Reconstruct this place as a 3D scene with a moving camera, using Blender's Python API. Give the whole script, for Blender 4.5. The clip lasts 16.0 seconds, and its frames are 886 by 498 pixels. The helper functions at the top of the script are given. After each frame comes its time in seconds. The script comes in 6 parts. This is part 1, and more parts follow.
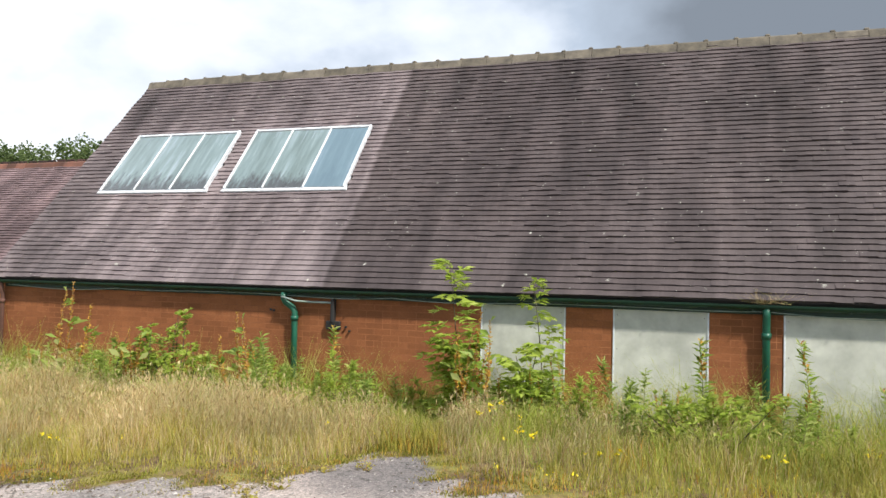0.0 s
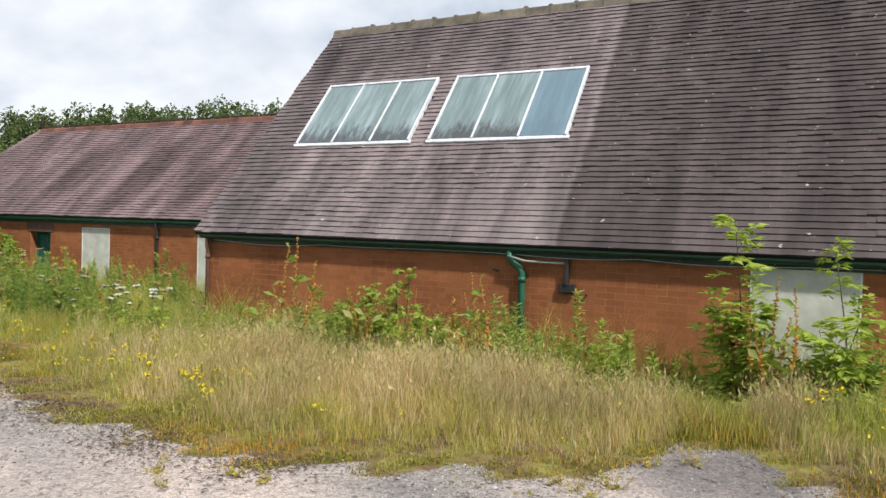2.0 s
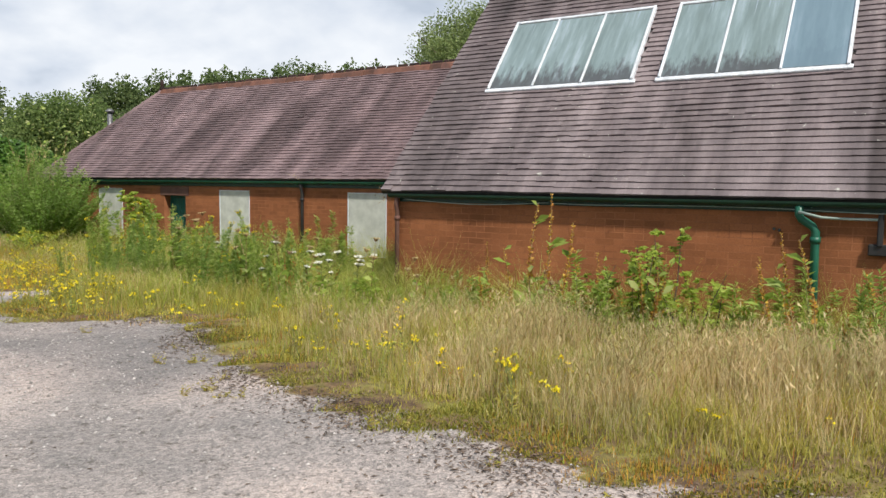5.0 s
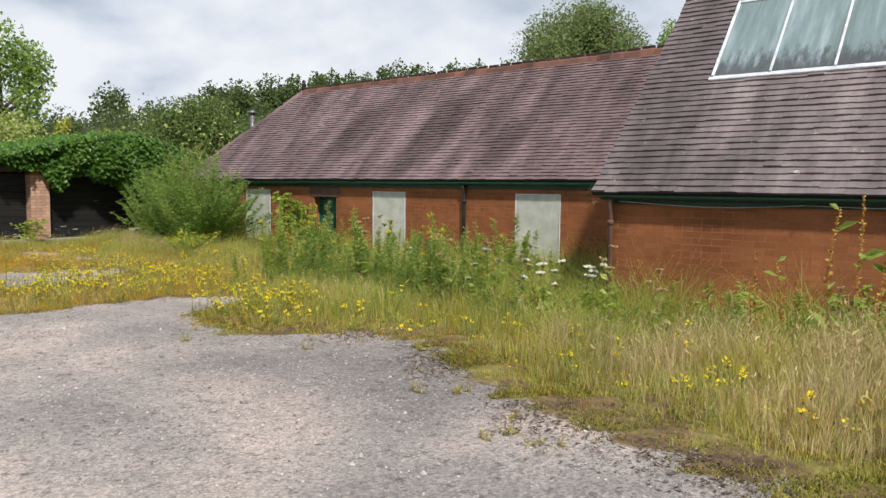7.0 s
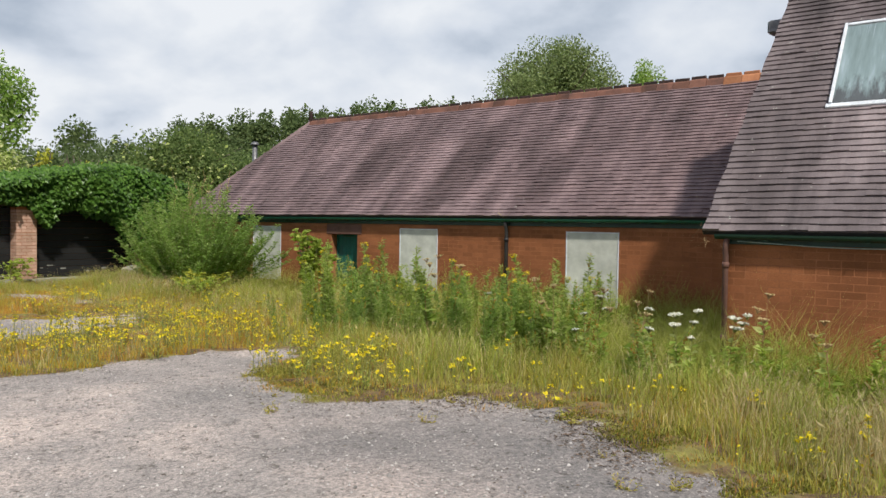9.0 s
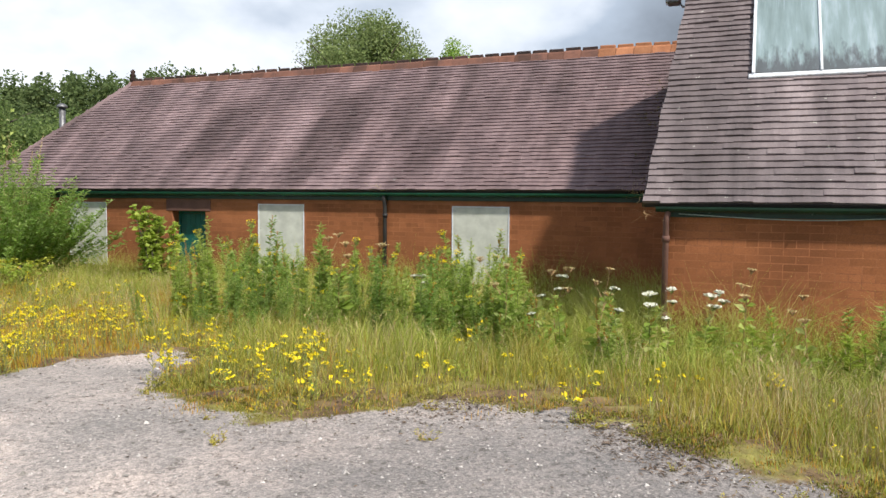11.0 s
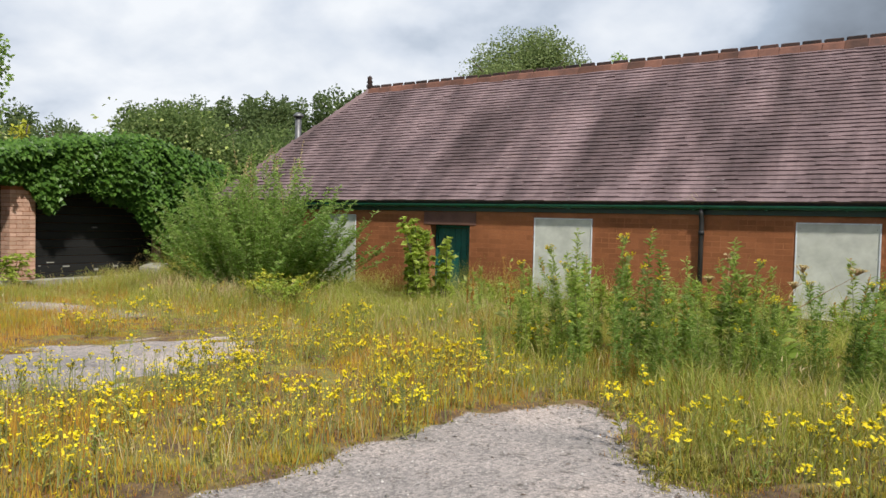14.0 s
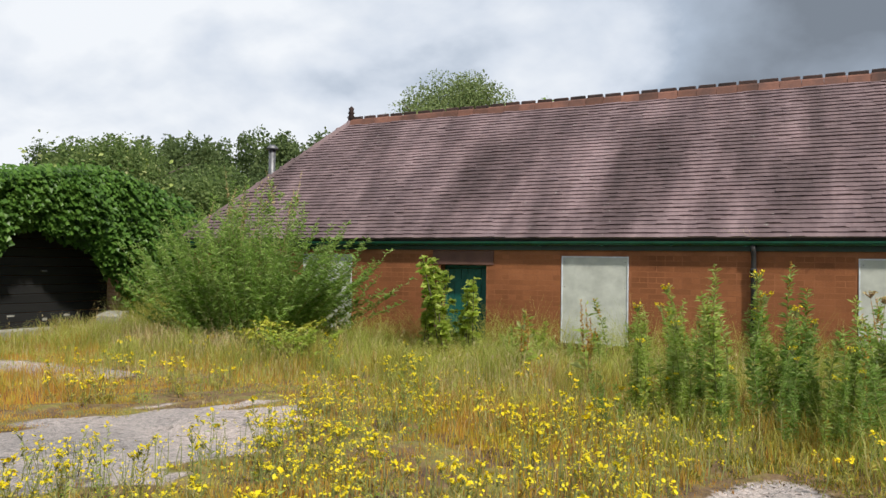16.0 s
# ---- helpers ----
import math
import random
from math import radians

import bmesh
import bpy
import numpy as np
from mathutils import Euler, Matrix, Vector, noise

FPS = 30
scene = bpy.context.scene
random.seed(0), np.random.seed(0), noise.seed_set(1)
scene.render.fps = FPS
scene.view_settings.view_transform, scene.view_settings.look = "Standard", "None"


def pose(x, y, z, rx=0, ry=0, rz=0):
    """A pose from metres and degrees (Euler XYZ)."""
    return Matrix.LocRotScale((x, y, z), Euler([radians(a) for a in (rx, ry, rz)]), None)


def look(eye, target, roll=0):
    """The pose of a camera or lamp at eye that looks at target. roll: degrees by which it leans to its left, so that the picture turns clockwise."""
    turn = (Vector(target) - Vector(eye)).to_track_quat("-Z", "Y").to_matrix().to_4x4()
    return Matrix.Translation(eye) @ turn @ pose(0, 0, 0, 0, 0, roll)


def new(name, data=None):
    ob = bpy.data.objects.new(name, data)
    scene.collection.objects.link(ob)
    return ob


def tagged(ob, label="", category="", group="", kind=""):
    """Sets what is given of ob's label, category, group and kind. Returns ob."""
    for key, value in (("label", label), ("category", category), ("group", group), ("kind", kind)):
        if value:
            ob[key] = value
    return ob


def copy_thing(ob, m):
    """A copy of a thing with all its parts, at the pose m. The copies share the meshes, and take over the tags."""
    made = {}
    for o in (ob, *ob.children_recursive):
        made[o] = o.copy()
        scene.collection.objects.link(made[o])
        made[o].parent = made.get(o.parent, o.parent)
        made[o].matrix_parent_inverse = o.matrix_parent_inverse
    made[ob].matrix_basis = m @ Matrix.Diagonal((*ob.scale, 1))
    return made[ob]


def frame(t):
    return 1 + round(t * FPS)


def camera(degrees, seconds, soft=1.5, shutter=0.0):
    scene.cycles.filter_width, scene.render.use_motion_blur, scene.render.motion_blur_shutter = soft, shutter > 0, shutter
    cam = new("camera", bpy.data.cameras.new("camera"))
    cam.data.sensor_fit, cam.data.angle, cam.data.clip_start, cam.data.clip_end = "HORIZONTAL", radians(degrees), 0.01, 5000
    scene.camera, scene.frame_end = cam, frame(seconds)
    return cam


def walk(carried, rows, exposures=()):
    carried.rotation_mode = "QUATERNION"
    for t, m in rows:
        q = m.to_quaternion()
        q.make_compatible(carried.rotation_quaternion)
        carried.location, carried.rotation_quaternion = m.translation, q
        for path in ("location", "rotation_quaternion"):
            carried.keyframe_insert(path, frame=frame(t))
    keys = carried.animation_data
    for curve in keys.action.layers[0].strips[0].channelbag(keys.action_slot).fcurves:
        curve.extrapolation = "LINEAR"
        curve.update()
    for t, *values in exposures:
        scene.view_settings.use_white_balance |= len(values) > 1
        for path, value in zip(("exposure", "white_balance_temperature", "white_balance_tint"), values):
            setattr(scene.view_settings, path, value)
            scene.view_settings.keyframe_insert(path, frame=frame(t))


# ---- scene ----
cam = camera(61.5, 16.0)
PATH = [
    (0, (0.5, -0.189, 1.601), (-0.158, 1.698, 1.668), 1.4),
    (0.5, (0.092, -0.048, 1.579), (-0.65, 1.808, 1.613), 1.8),
    (1, (-0.331, -0.023, 1.535), (-1.13, 1.809, 1.496), 1.8),
    (1.5, (-0.711, 0.042, 1.51), (-1.517, 1.872, 1.465), 1.7),
    (2, (-1.188, 0.125, 1.552), (-2.126, 1.89, 1.498), 1.8),
    (2.5, (-1.558, 0.21, 1.514), (-2.583, 1.925, 1.428), 1.7),
    (3, (-1.946, 0.268, 1.505), (-2.985, 1.975, 1.426), 1.3),
    (3.5, (-2.346, 0.365, 1.516), (-3.393, 2.066, 1.414), 1.1),
    (6, (-4.461, 0.209, 1.419), (-5.624, 1.825, 1.238), 0.7),
    (6.5, (-4.907, 0.215, 1.454), (-6.15, 1.774, 1.301), 0.7),
    (7, (-5.33, 0.189, 1.439), (-6.61, 1.717, 1.272), 0.6),
    (7.5, (-5.759, 0.199, 1.418), (-7.047, 1.719, 1.247), 0.8),
    (8, (-6.221, 0.168, 1.448), (-7.578, 1.635, 1.37), 1.2),
    (8.5, (-6.685, 0.182, 1.433), (-8.017, 1.67, 1.335), 1.1),
    (9, (-7.133, 0.215, 1.429), (-8.343, 1.807, 1.361), 0.8),
    (11.5, (-9.224, 0.582, 1.362), (-9.9, 2.461, 1.252), 0.4),
    (12, (-9.708, 0.703, 1.342), (-10.341, 2.6, 1.337), 0.4),
    (12.5, (-10.167, 0.846, 1.291), (-10.92, 2.697, 1.214), 0.9),
    (13, (-10.714, 0.949, 1.261), (-11.594, 2.742, 1.151), 1.4),
    (13.5, (-11.212, 1.018, 1.277), (-12.306, 2.69, 1.196), 1.7),
    (14, (-11.724, 1.043, 1.239), (-12.81, 2.721, 1.164), 1.3),
    (14.5, (-12.187, 1.087, 1.201), (-13.294, 2.749, 1.084), 1.0),
    (15, (-12.692, 1.13, 1.176), (-13.791, 2.801, 1.164), 1.1),
    (15.5, (-13.128, 1.157, 1.18), (-14.121, 2.893, 1.169), 1.0),
    (16, (-13.567, 1.268, 1.164), (-14.467, 3.054, 1.208), 0.9),
]
# the clip's camera opens up while the sun is on the yard
EXPOSURES = [(0.0, 0.8), (1.0, 0.64), (2.0, 0.55), (3.5, 0.48), (6.0, 0.52), (7.0, 0.42), (9.0, 0.37), (11.5, 0.79), (13.0, 0.68), (14.5, 0.44), (16.0, 0.46)]
walk(cam, [(t, look(eye, target, roll)) for t, eye, target, roll in PATH], EXPOSURES)

# ---- light ----
SUN_WAY = Vector((0.71, -0.43, 1.0)).normalized()
elev = math.asin(SUN_WAY.z)
sun = new("sun", bpy.data.lights.new("sun", "SUN"))
sun.data.energy, sun.data.angle, sun.data.color = 3.7, radians(3.0), (1.0, 0.95, 0.86)
sun.matrix_world = look((20, -13, 33), (20 - SUN_WAY.x, -13 - SUN_WAY.y, 33 - SUN_WAY.z))

world = bpy.data.worlds.new("world")
scene.world = world
world.use_nodes = True
wt = world.node_tree
wt.nodes.clear()


def wn(kind, **kw):
    n = wt.nodes.new(kind)
    for k, v in kw.items():
        n.inputs[k].default_value = v
    return n


def wl(a, ao, b, bi):
    wt.links.new(a.outputs[ao], b.inputs[bi])


w_out, w_bg, w_sky = wn("ShaderNodeOutputWorld"), wn("ShaderNodeBackground"), wn("ShaderNodeTexSky")
w_sky.sky_type, w_sky.sun_disc = "NISHITA", False
w_sky.sun_elevation, w_sky.sun_rotation = elev, math.atan2(SUN_WAY.x, SUN_WAY.y)
w_tc, w_map, w_sep = wn("ShaderNodeTexCoord"), wn("ShaderNodeMapping"), wn("ShaderNodeSeparateXYZ")
# a flat cloud layer seen in perspective: the way over (height + 0.5)
w_add, w_div = wt.nodes.new("ShaderNodeMath"), wt.nodes.new("ShaderNodeVectorMath")
w_comb = wn("ShaderNodeCombineXYZ", Z=1.0)
w_add.operation, w_div.operation = "ADD", "DIVIDE"
w_add.inputs[1].default_value = 0.5
wl(w_tc, "Generated", w_sep, 0)
wl(w_sep, "Z", w_add, 0)
wl(w_add, 0, w_comb, 0)
wl(w_add, 0, w_comb, 1)
wl(w_tc, "Generated", w_div, 0)
wl(w_comb, 0, w_div, 1)
w_n1 = wn("ShaderNodeTexNoise", Scale=0.85, Detail=9.0, Roughness=0.56, Distortion=0.35)
w_n2 = wn("ShaderNodeTexNoise", Scale=2.6, Detail=10.0, Roughness=0.5, Distortion=0.12)
w_map.inputs["Location"].default_value = (5.6, 2.9, 1.3)
wl(w_div, 0, w_map, "Vector")
wl(w_map, 0, w_n1, "Vector")
wl(w_map, 0, w_n2, "Vector")
w_cover, w_tone, w_mix = wn("ShaderNodeValToRGB"), wn("ShaderNodeValToRGB"), wn("ShaderNodeMixRGB")
w_cover.color_ramp.elements[0].position, w_cover.color_ramp.elements[1].position = 0.24, 0.34
w_tone.color_ramp.elements[0].position, w_tone.color_ramp.elements[1].position = 0.08, 0.76
w_mid = w_tone.color_ramp.elements.new(0.46)
w_mid.color = (3.2, 3.75, 4.55, 1)
w_pale = w_tone.color_ramp.elements.new(0.6)
w_pale.color = (5.0, 5.45, 6.15, 1)
w_tone.color_ramp.elements[0].color, w_tone.color_ramp.elements[3].color = (1.5, 1.75, 2.1, 1), (6.5, 6.75, 7.1, 1)
# the heavy rain cloud stands over the far side, thinning towards the west
w_grad, w_sub = wt.nodes.new("ShaderNodeMath"), wt.nodes.new("ShaderNodeMath")
w_grad.operation, w_sub.operation = "MULTIPLY_ADD", "MULTIPLY_ADD"
w_sub.inputs[1].default_value = 1.35
w_grad.inputs[1].default_value, w_grad.inputs[2].default_value = -0.55, -0.325
wl(w_sep, "X", w_grad, 0)
w_high = wt.nodes.new("ShaderNodeMath")
w_high.operation = "MULTIPLY_ADD"
w_high.inputs[1].default_value = -0.26
wl(w_sep, "Z", w_high, 0)
wl(w_grad, 0, w_high, 2)
wl(w_n1, 0, w_cover, 0)
wl(w_n2, 0, w_sub, 0)
wl(w_high, 0, w_sub, 2)
wl(w_sub, 0, w_tone, 0)
wl(w_cover, "Color", w_mix, "Fac")
wl(w_sky, 0, w_mix, "Color1")
wl(w_tone, 0, w_mix, "Color2")
wl(w_mix, 0, w_bg, 0)
w_bg.inputs[1].default_value = 0.1
# added brightening of the unseen sky round the sun, to fill the front walls
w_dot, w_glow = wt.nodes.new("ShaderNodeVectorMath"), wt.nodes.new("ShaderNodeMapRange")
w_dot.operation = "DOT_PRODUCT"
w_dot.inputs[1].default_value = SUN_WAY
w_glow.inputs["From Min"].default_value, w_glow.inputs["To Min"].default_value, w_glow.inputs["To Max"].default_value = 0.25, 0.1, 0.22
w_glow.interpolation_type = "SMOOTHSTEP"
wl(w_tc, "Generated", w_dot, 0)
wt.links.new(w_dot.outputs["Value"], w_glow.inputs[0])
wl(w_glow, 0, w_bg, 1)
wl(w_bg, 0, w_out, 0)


# ---- materials ----
def nodes_of(name):
    m = bpy.data.materials.new(name)
    m.use_nodes = True
    nt = m.node_tree
    return m, nt, nt.nodes["Principled BSDF"]


def ramp(nt, fac, stops, link_from=0):
    r = nt.nodes.new("ShaderNodeValToRGB")
    while len(r.color_ramp.elements) < len(stops):
        r.color_ramp.elements.new(0.5)
    for e, (p, c) in zip(r.color_ramp.elements, stops):
        e.position, e.color = p, (*c, 1)
    nt.links.new(fac.outputs[link_from], r.inputs[0])
    return r


def noise_node(nt, scale, detail=5.0, rough=0.55, stretch=(1, 1, 1), offset=(0, 0, 0), turn=(0, 0, 0)):
    g, mp, n = nt.nodes.new("ShaderNodeNewGeometry"), nt.nodes.new("ShaderNodeMapping"), nt.nodes.new("ShaderNodeTexNoise")
    mp.inputs["Scale"].default_value, mp.inputs["Location"].default_value = stretch, offset
    mp.inputs["Rotation"].default_value = turn
    n.inputs["Scale"].default_value, n.inputs["Detail"].default_value, n.inputs["Roughness"].default_value = scale, detail, rough
    nt.links.new(g.outputs["Position"], mp.inputs[0])
    nt.links.new(mp.outputs[0], n.inputs[0])
    return n


def mixed(nt, fac, a, b, mode="MIX", amount=None):
    """Mix of two colour sockets or colours; fac a socket or a number."""
    m = nt.nodes.new("ShaderNodeMixRGB")
    m.blend_type = mode
    for k, v in ((0, fac), (1, a), (2, b)):
        if isinstance(v, bpy.types.NodeSocket):
            nt.links.new(v, m.inputs[k])
        else:
            m.inputs[k].default_value = v if k == 0 else (*v, 1)
    return m.outputs[0]


def bump(nt, bsdf, height, strength, distance=0.01):
    b = nt.nodes.new("ShaderNodeBump")
    b.inputs["Strength"].default_value, b.inputs["Distance"].default_value = strength, distance
    nt.links.new(height, b.inputs["Height"])
    nt.links.new(b.outputs[0], bsdf.inputs["Normal"])


def surface(name, dark, light, scale=6.0, rough=0.7, grain=60.0, relief=0.3, metal=0.0, pick="", spread=0.5, spec=0.4, stretch=(1, 1, 1)):
    """A worn surface: two tones by a broad noise, a fine grain, and tone by object or by island."""
    m, nt, p = nodes_of(name)
    broad, fine = noise_node(nt, scale, 6, 0.6, stretch), noise_node(nt, grain, 3, 0.6, stretch)
    col = ramp(nt, broad, [(0.3, dark), (0.7, light)]).outputs[0]
    g = ramp(nt, fine, [(0.25, (0.72, 0.72, 0.72)), (0.75, (1.18, 1.18, 1.18))]).outputs[0]
    col = mixed(nt, 0.8, col, g, "MULTIPLY")
    if pick:
        src = nt.nodes.new("ShaderNodeObjectInfo" if pick == "object" else "ShaderNodeNewGeometry")
        out = src.outputs["Random" if pick == "object" else "Random Per Island"]
        r = nt.nodes.new("ShaderNodeValToRGB")
        lo, hi = 1 - spread, 1 + spread
        r.color_ramp.elements[0].color, r.color_ramp.elements[1].color = (lo, lo, lo * 0.97, 1), (hi, hi, hi * 1.02, 1)
        nt.links.new(out, r.inputs[0])
        col = mixed(nt, 1.0, col, r.outputs[0], "MULTIPLY")
    nt.links.new(col, p.inputs["Base Color"])
    p.inputs["Roughness"].default_value, p.inputs["Metallic"].default_value = rough, metal
    p.inputs["Specular IOR Level"].default_value = spec
    if relief:
        bump(nt, p, fine.outputs[0], relief, 0.004)
    return m


def leafy(name, tones, rough=0.55, through_light=0.35):
    """Foliage: each leaf its own tone, some light let through."""
    m, nt, p = nodes_of(name)
    g = nt.nodes.new("ShaderNodeNewGeometry")
    r = nt.nodes.new("ShaderNodeValToRGB")
    while len(r.color_ramp.elements) < len(tones):
        r.color_ramp.elements.new(0.5)
    for k, (e, c) in enumerate(zip(r.color_ramp.elements, tones)):
        e.position, e.color = k / max(1, len(tones) - 1), (*c, 1)
    nt.links.new(g.outputs["Random Per Island"], r.inputs[0])
    patch = ramp(nt, noise_node(nt, 1.3, 3), [(0.3, (0.75, 0.78, 0.7)), (0.7, (1.2, 1.15, 1.1))]).outputs[0]
    col = mixed(nt, 1.0, r.outputs[0], patch, "MULTIPLY")
    nt.links.new(col, p.inputs["Base Color"])
    p.inputs["Roughness"].default_value = rough
    p.inputs["Specular IOR Level"].default_value = 0.25
    tr, mx = nt.nodes.new("ShaderNodeBsdfTranslucent"), nt.nodes.new("ShaderNodeMixShader")
    nt.links.new(col, tr.inputs[0])
    mx.inputs[0].default_value = through_light
    nt.links.new(p.outputs[0], mx.inputs[1])
    nt.links.new(tr.outputs[0], mx.inputs[2])
    nt.links.new(mx.outputs[0], nt.nodes["Material Output"].inputs[0])
    return m


def math_node(nt, op, a, b=None, c=None):
    n = nt.nodes.new("ShaderNodeMath")
    n.operation = op
    for k, v in enumerate((a, b, c)):
        if v is None:
            continue
        if isinstance(v, bpy.types.NodeSocket):
            nt.links.new(v, n.inputs[k])
        else:
            n.inputs[k].default_value = v
    return n.outputs[0]


def roof_tiles(name, dark, mid, light, streaks, pick, lichen=0.0):
    """Weathered clay tiles: streaked down the slope, tile by tile tone, broad stains and darker areas (x, half width,
    slant, top z, bottom z, depth).
    """
    m, nt, p = nodes_of(name)
    down = noise_node(nt, 1.0, 7, 0.62, (2.0, 0.42, 0.42))
    blot = noise_node(nt, 1.3, 8, 0.68, (1, 0.8, 0.8), (4, 2, 7))
    fine = noise_node(nt, 70, 3, 0.6)
    col = ramp(nt, down, [(0.3, dark), (0.5, mid), (0.68, light)]).outputs[0]
    col = mixed(nt, 0.42, col, ramp(nt, blot, [(0.3, (0.6, 0.6, 0.62)), (0.65, (1.25, 1.22, 1.2))]).outputs[0], "MULTIPLY")
    src = nt.nodes.new("ShaderNodeObjectInfo" if pick == "object" else "ShaderNodeNewGeometry")
    r = nt.nodes.new("ShaderNodeValToRGB")
    r.color_ramp.elements[0].color, r.color_ramp.elements[1].color = (0.91, 0.9, 0.91, 1), (1.09, 1.08, 1.08, 1)
    nt.links.new(src.outputs["Random" if pick == "object" else "Random Per Island"], r.inputs[0])
    col = mixed(nt, 1.0, col, r.outputs[0], "MULTIPLY")
    col = mixed(nt, 0.7, col, ramp(nt, fine, [(0.25, (0.75, 0.75, 0.75)), (0.75, (1.2, 1.2, 1.2))]).outputs[0], "MULTIPLY")
    geo, sep = nt.nodes.new("ShaderNodeNewGeometry"), nt.nodes.new("ShaderNodeSeparateXYZ")
    nt.links.new(geo.outputs["Position"], sep.inputs[0])
    wob = noise_node(nt, 2.2, 4, 0.6)
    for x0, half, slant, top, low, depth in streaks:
        # distance from the mark's middle line, roughened
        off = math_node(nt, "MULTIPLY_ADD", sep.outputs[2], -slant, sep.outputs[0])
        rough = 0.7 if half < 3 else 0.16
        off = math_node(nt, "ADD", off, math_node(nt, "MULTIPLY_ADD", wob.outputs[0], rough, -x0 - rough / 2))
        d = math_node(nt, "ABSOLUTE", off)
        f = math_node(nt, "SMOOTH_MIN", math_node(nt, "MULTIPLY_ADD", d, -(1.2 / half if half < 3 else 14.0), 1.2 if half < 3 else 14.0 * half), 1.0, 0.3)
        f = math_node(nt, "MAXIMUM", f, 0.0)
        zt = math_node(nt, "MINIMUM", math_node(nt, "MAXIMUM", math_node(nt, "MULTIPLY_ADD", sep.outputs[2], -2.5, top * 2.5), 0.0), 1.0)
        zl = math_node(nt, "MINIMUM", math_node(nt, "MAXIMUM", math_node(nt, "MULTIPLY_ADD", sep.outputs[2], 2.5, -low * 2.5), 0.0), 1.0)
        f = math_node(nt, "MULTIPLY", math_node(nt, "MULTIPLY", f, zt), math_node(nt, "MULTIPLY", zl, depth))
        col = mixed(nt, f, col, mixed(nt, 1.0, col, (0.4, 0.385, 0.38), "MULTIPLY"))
    if lichen:
        spots = noise_node(nt, 9, 4, 0.7, (1, 1, 1), (9, 9, 1))
        col = mixed(nt, ramp(nt, spots, [(0.665, (0, 0, 0)), (0.71, (lichen, lichen, lichen))]).outputs[0], col, (0.5, 0.5, 0.44))
    nt.links.new(col, p.inputs["Base Color"])
    p.inputs["Roughness"].default_value, p.inputs["Specular IOR Level"].default_value = 0.72, 0.35
    bump(nt, p, fine.outputs[0], 0.35, 0.004)
    return m


# the first barn mark darkens the slope from x = -4.1 eastwards, sharp-edged
BARN_DARK_MARKS = [(3.9, 8.0, 0.0, 9.0, -1.0, 1.0), (-7.2, 2.4, 0.0, 9.0, 3.95, 0.5), (-6.0, 0.16, 0.05, 2.8, 1.6, 0.5), (-7.6, 0.18, 0.05, 2.8, 1.6, 0.45), (1.6, 0.5, 0.0, 4.6, 2.6, 0.6), (-9.45, 0.7, 0.08, 5.2, 1.2, 0.5)]
WING_STAINS = [(-18.6, 0.75, 0.0, 3.6, 1.9, 0.75), (-16.2, 0.7, 0.1, 3.7, 1.5, 0.75), (-14.1, 0.5, 0.1, 3.0, 1.6, 0.65), (-20.6, 0.5, 0.1, 2.9, 1.5, 0.3), (-12.0, 0.6, 0.0, 1.9, 1.4, 0.5), (-9.85, 0.55, 0.0, 3.5, 1.4, 0.55)]
M_BARN_TILE = {k: roof_tiles("barn_tile_" + k, (0.08, 0.066, 0.068), (0.17, 0.14, 0.143), (0.265, 0.222, 0.224), BARN_DARK_MARKS, k, 0.8) for k in ("object", "island")}
M_WING_TILE = {k: roof_tiles("wing_tile_" + k, (0.085, 0.06, 0.061), (0.165, 0.116, 0.119), (0.25, 0.18, 0.184), WING_STAINS, k, 0.35) for k in ("object", "island")}
M_BRICK = {k: surface("brick_" + k, (0.19, 0.07, 0.029), (0.35, 0.132, 0.055), 0.8, 0.85, 90, 0.3, pick=k, spread=0.12, spec=0.2) for k in ("object", "island")}
M_PALE_BRICK = surface("pale_brick", (0.42, 0.25, 0.18), (0.56, 0.37, 0.28), 4, 0.85, 90, 0.4, pick="object", spread=0.18, spec=0.2)
M_MORTAR = surface("mortar", (0.215, 0.082, 0.037), (0.38, 0.155, 0.073), 2.5, 0.9, 60, 0.4, spec=0.2)
M_UNDER = surface("roof_underlay", (0.03, 0.026, 0.025), (0.05, 0.042, 0.04), 4, 0.9)
M_GREEN_PAINT = surface("green_paint", (0.008, 0.03, 0.02), (0.016, 0.055, 0.036), 5, 0.45, 50, 0.2)
M_PIPE_GREEN = surface("pipe_green", (0.008, 0.075, 0.045), (0.018, 0.12, 0.075), 5, 0.4, 50, 0.2)
M_DOOR_GREEN = surface("door_green", (0.006, 0.085, 0.068), (0.014, 0.14, 0.115), 4, 0.5, 50, 0.25)
M_BLACK = surface("black_paint", (0.012, 0.012, 0.013), (0.035, 0.033, 0.032), 6, 0.6)
M_BOARD = surface("grey_board", (0.44, 0.45, 0.4), (0.56, 0.57, 0.51), 1.2, 0.65, 5, 0.05)
M_WHITE = surface("white_paint", (0.48, 0.5, 0.53), (0.78, 0.82, 0.87), 9, 0.5, 60, 0.3)
M_LINTEL = surface("lintel_stone", (0.10, 0.05, 0.038), (0.16, 0.08, 0.06), 5, 0.85)
M_RIDGE_GREY = surface("ridge_grey", (0.075, 0.066, 0.055), (0.2, 0.172, 0.13), 5, 0.85, 50, 0.5, pick="object", spread=0.2)
M_RIDGE_RED = surface("ridge_red", (0.075, 0.04, 0.032), (0.21, 0.09, 0.058), 2.2, 0.8, 50, 0.5, pick="object", spread=0.3)
M_CREST = surface("ridge_crest", (0.022, 0.016, 0.015), (0.075, 0.04, 0.032), 3, 0.85, 50, 0.5, pick="object", spread=0.35)
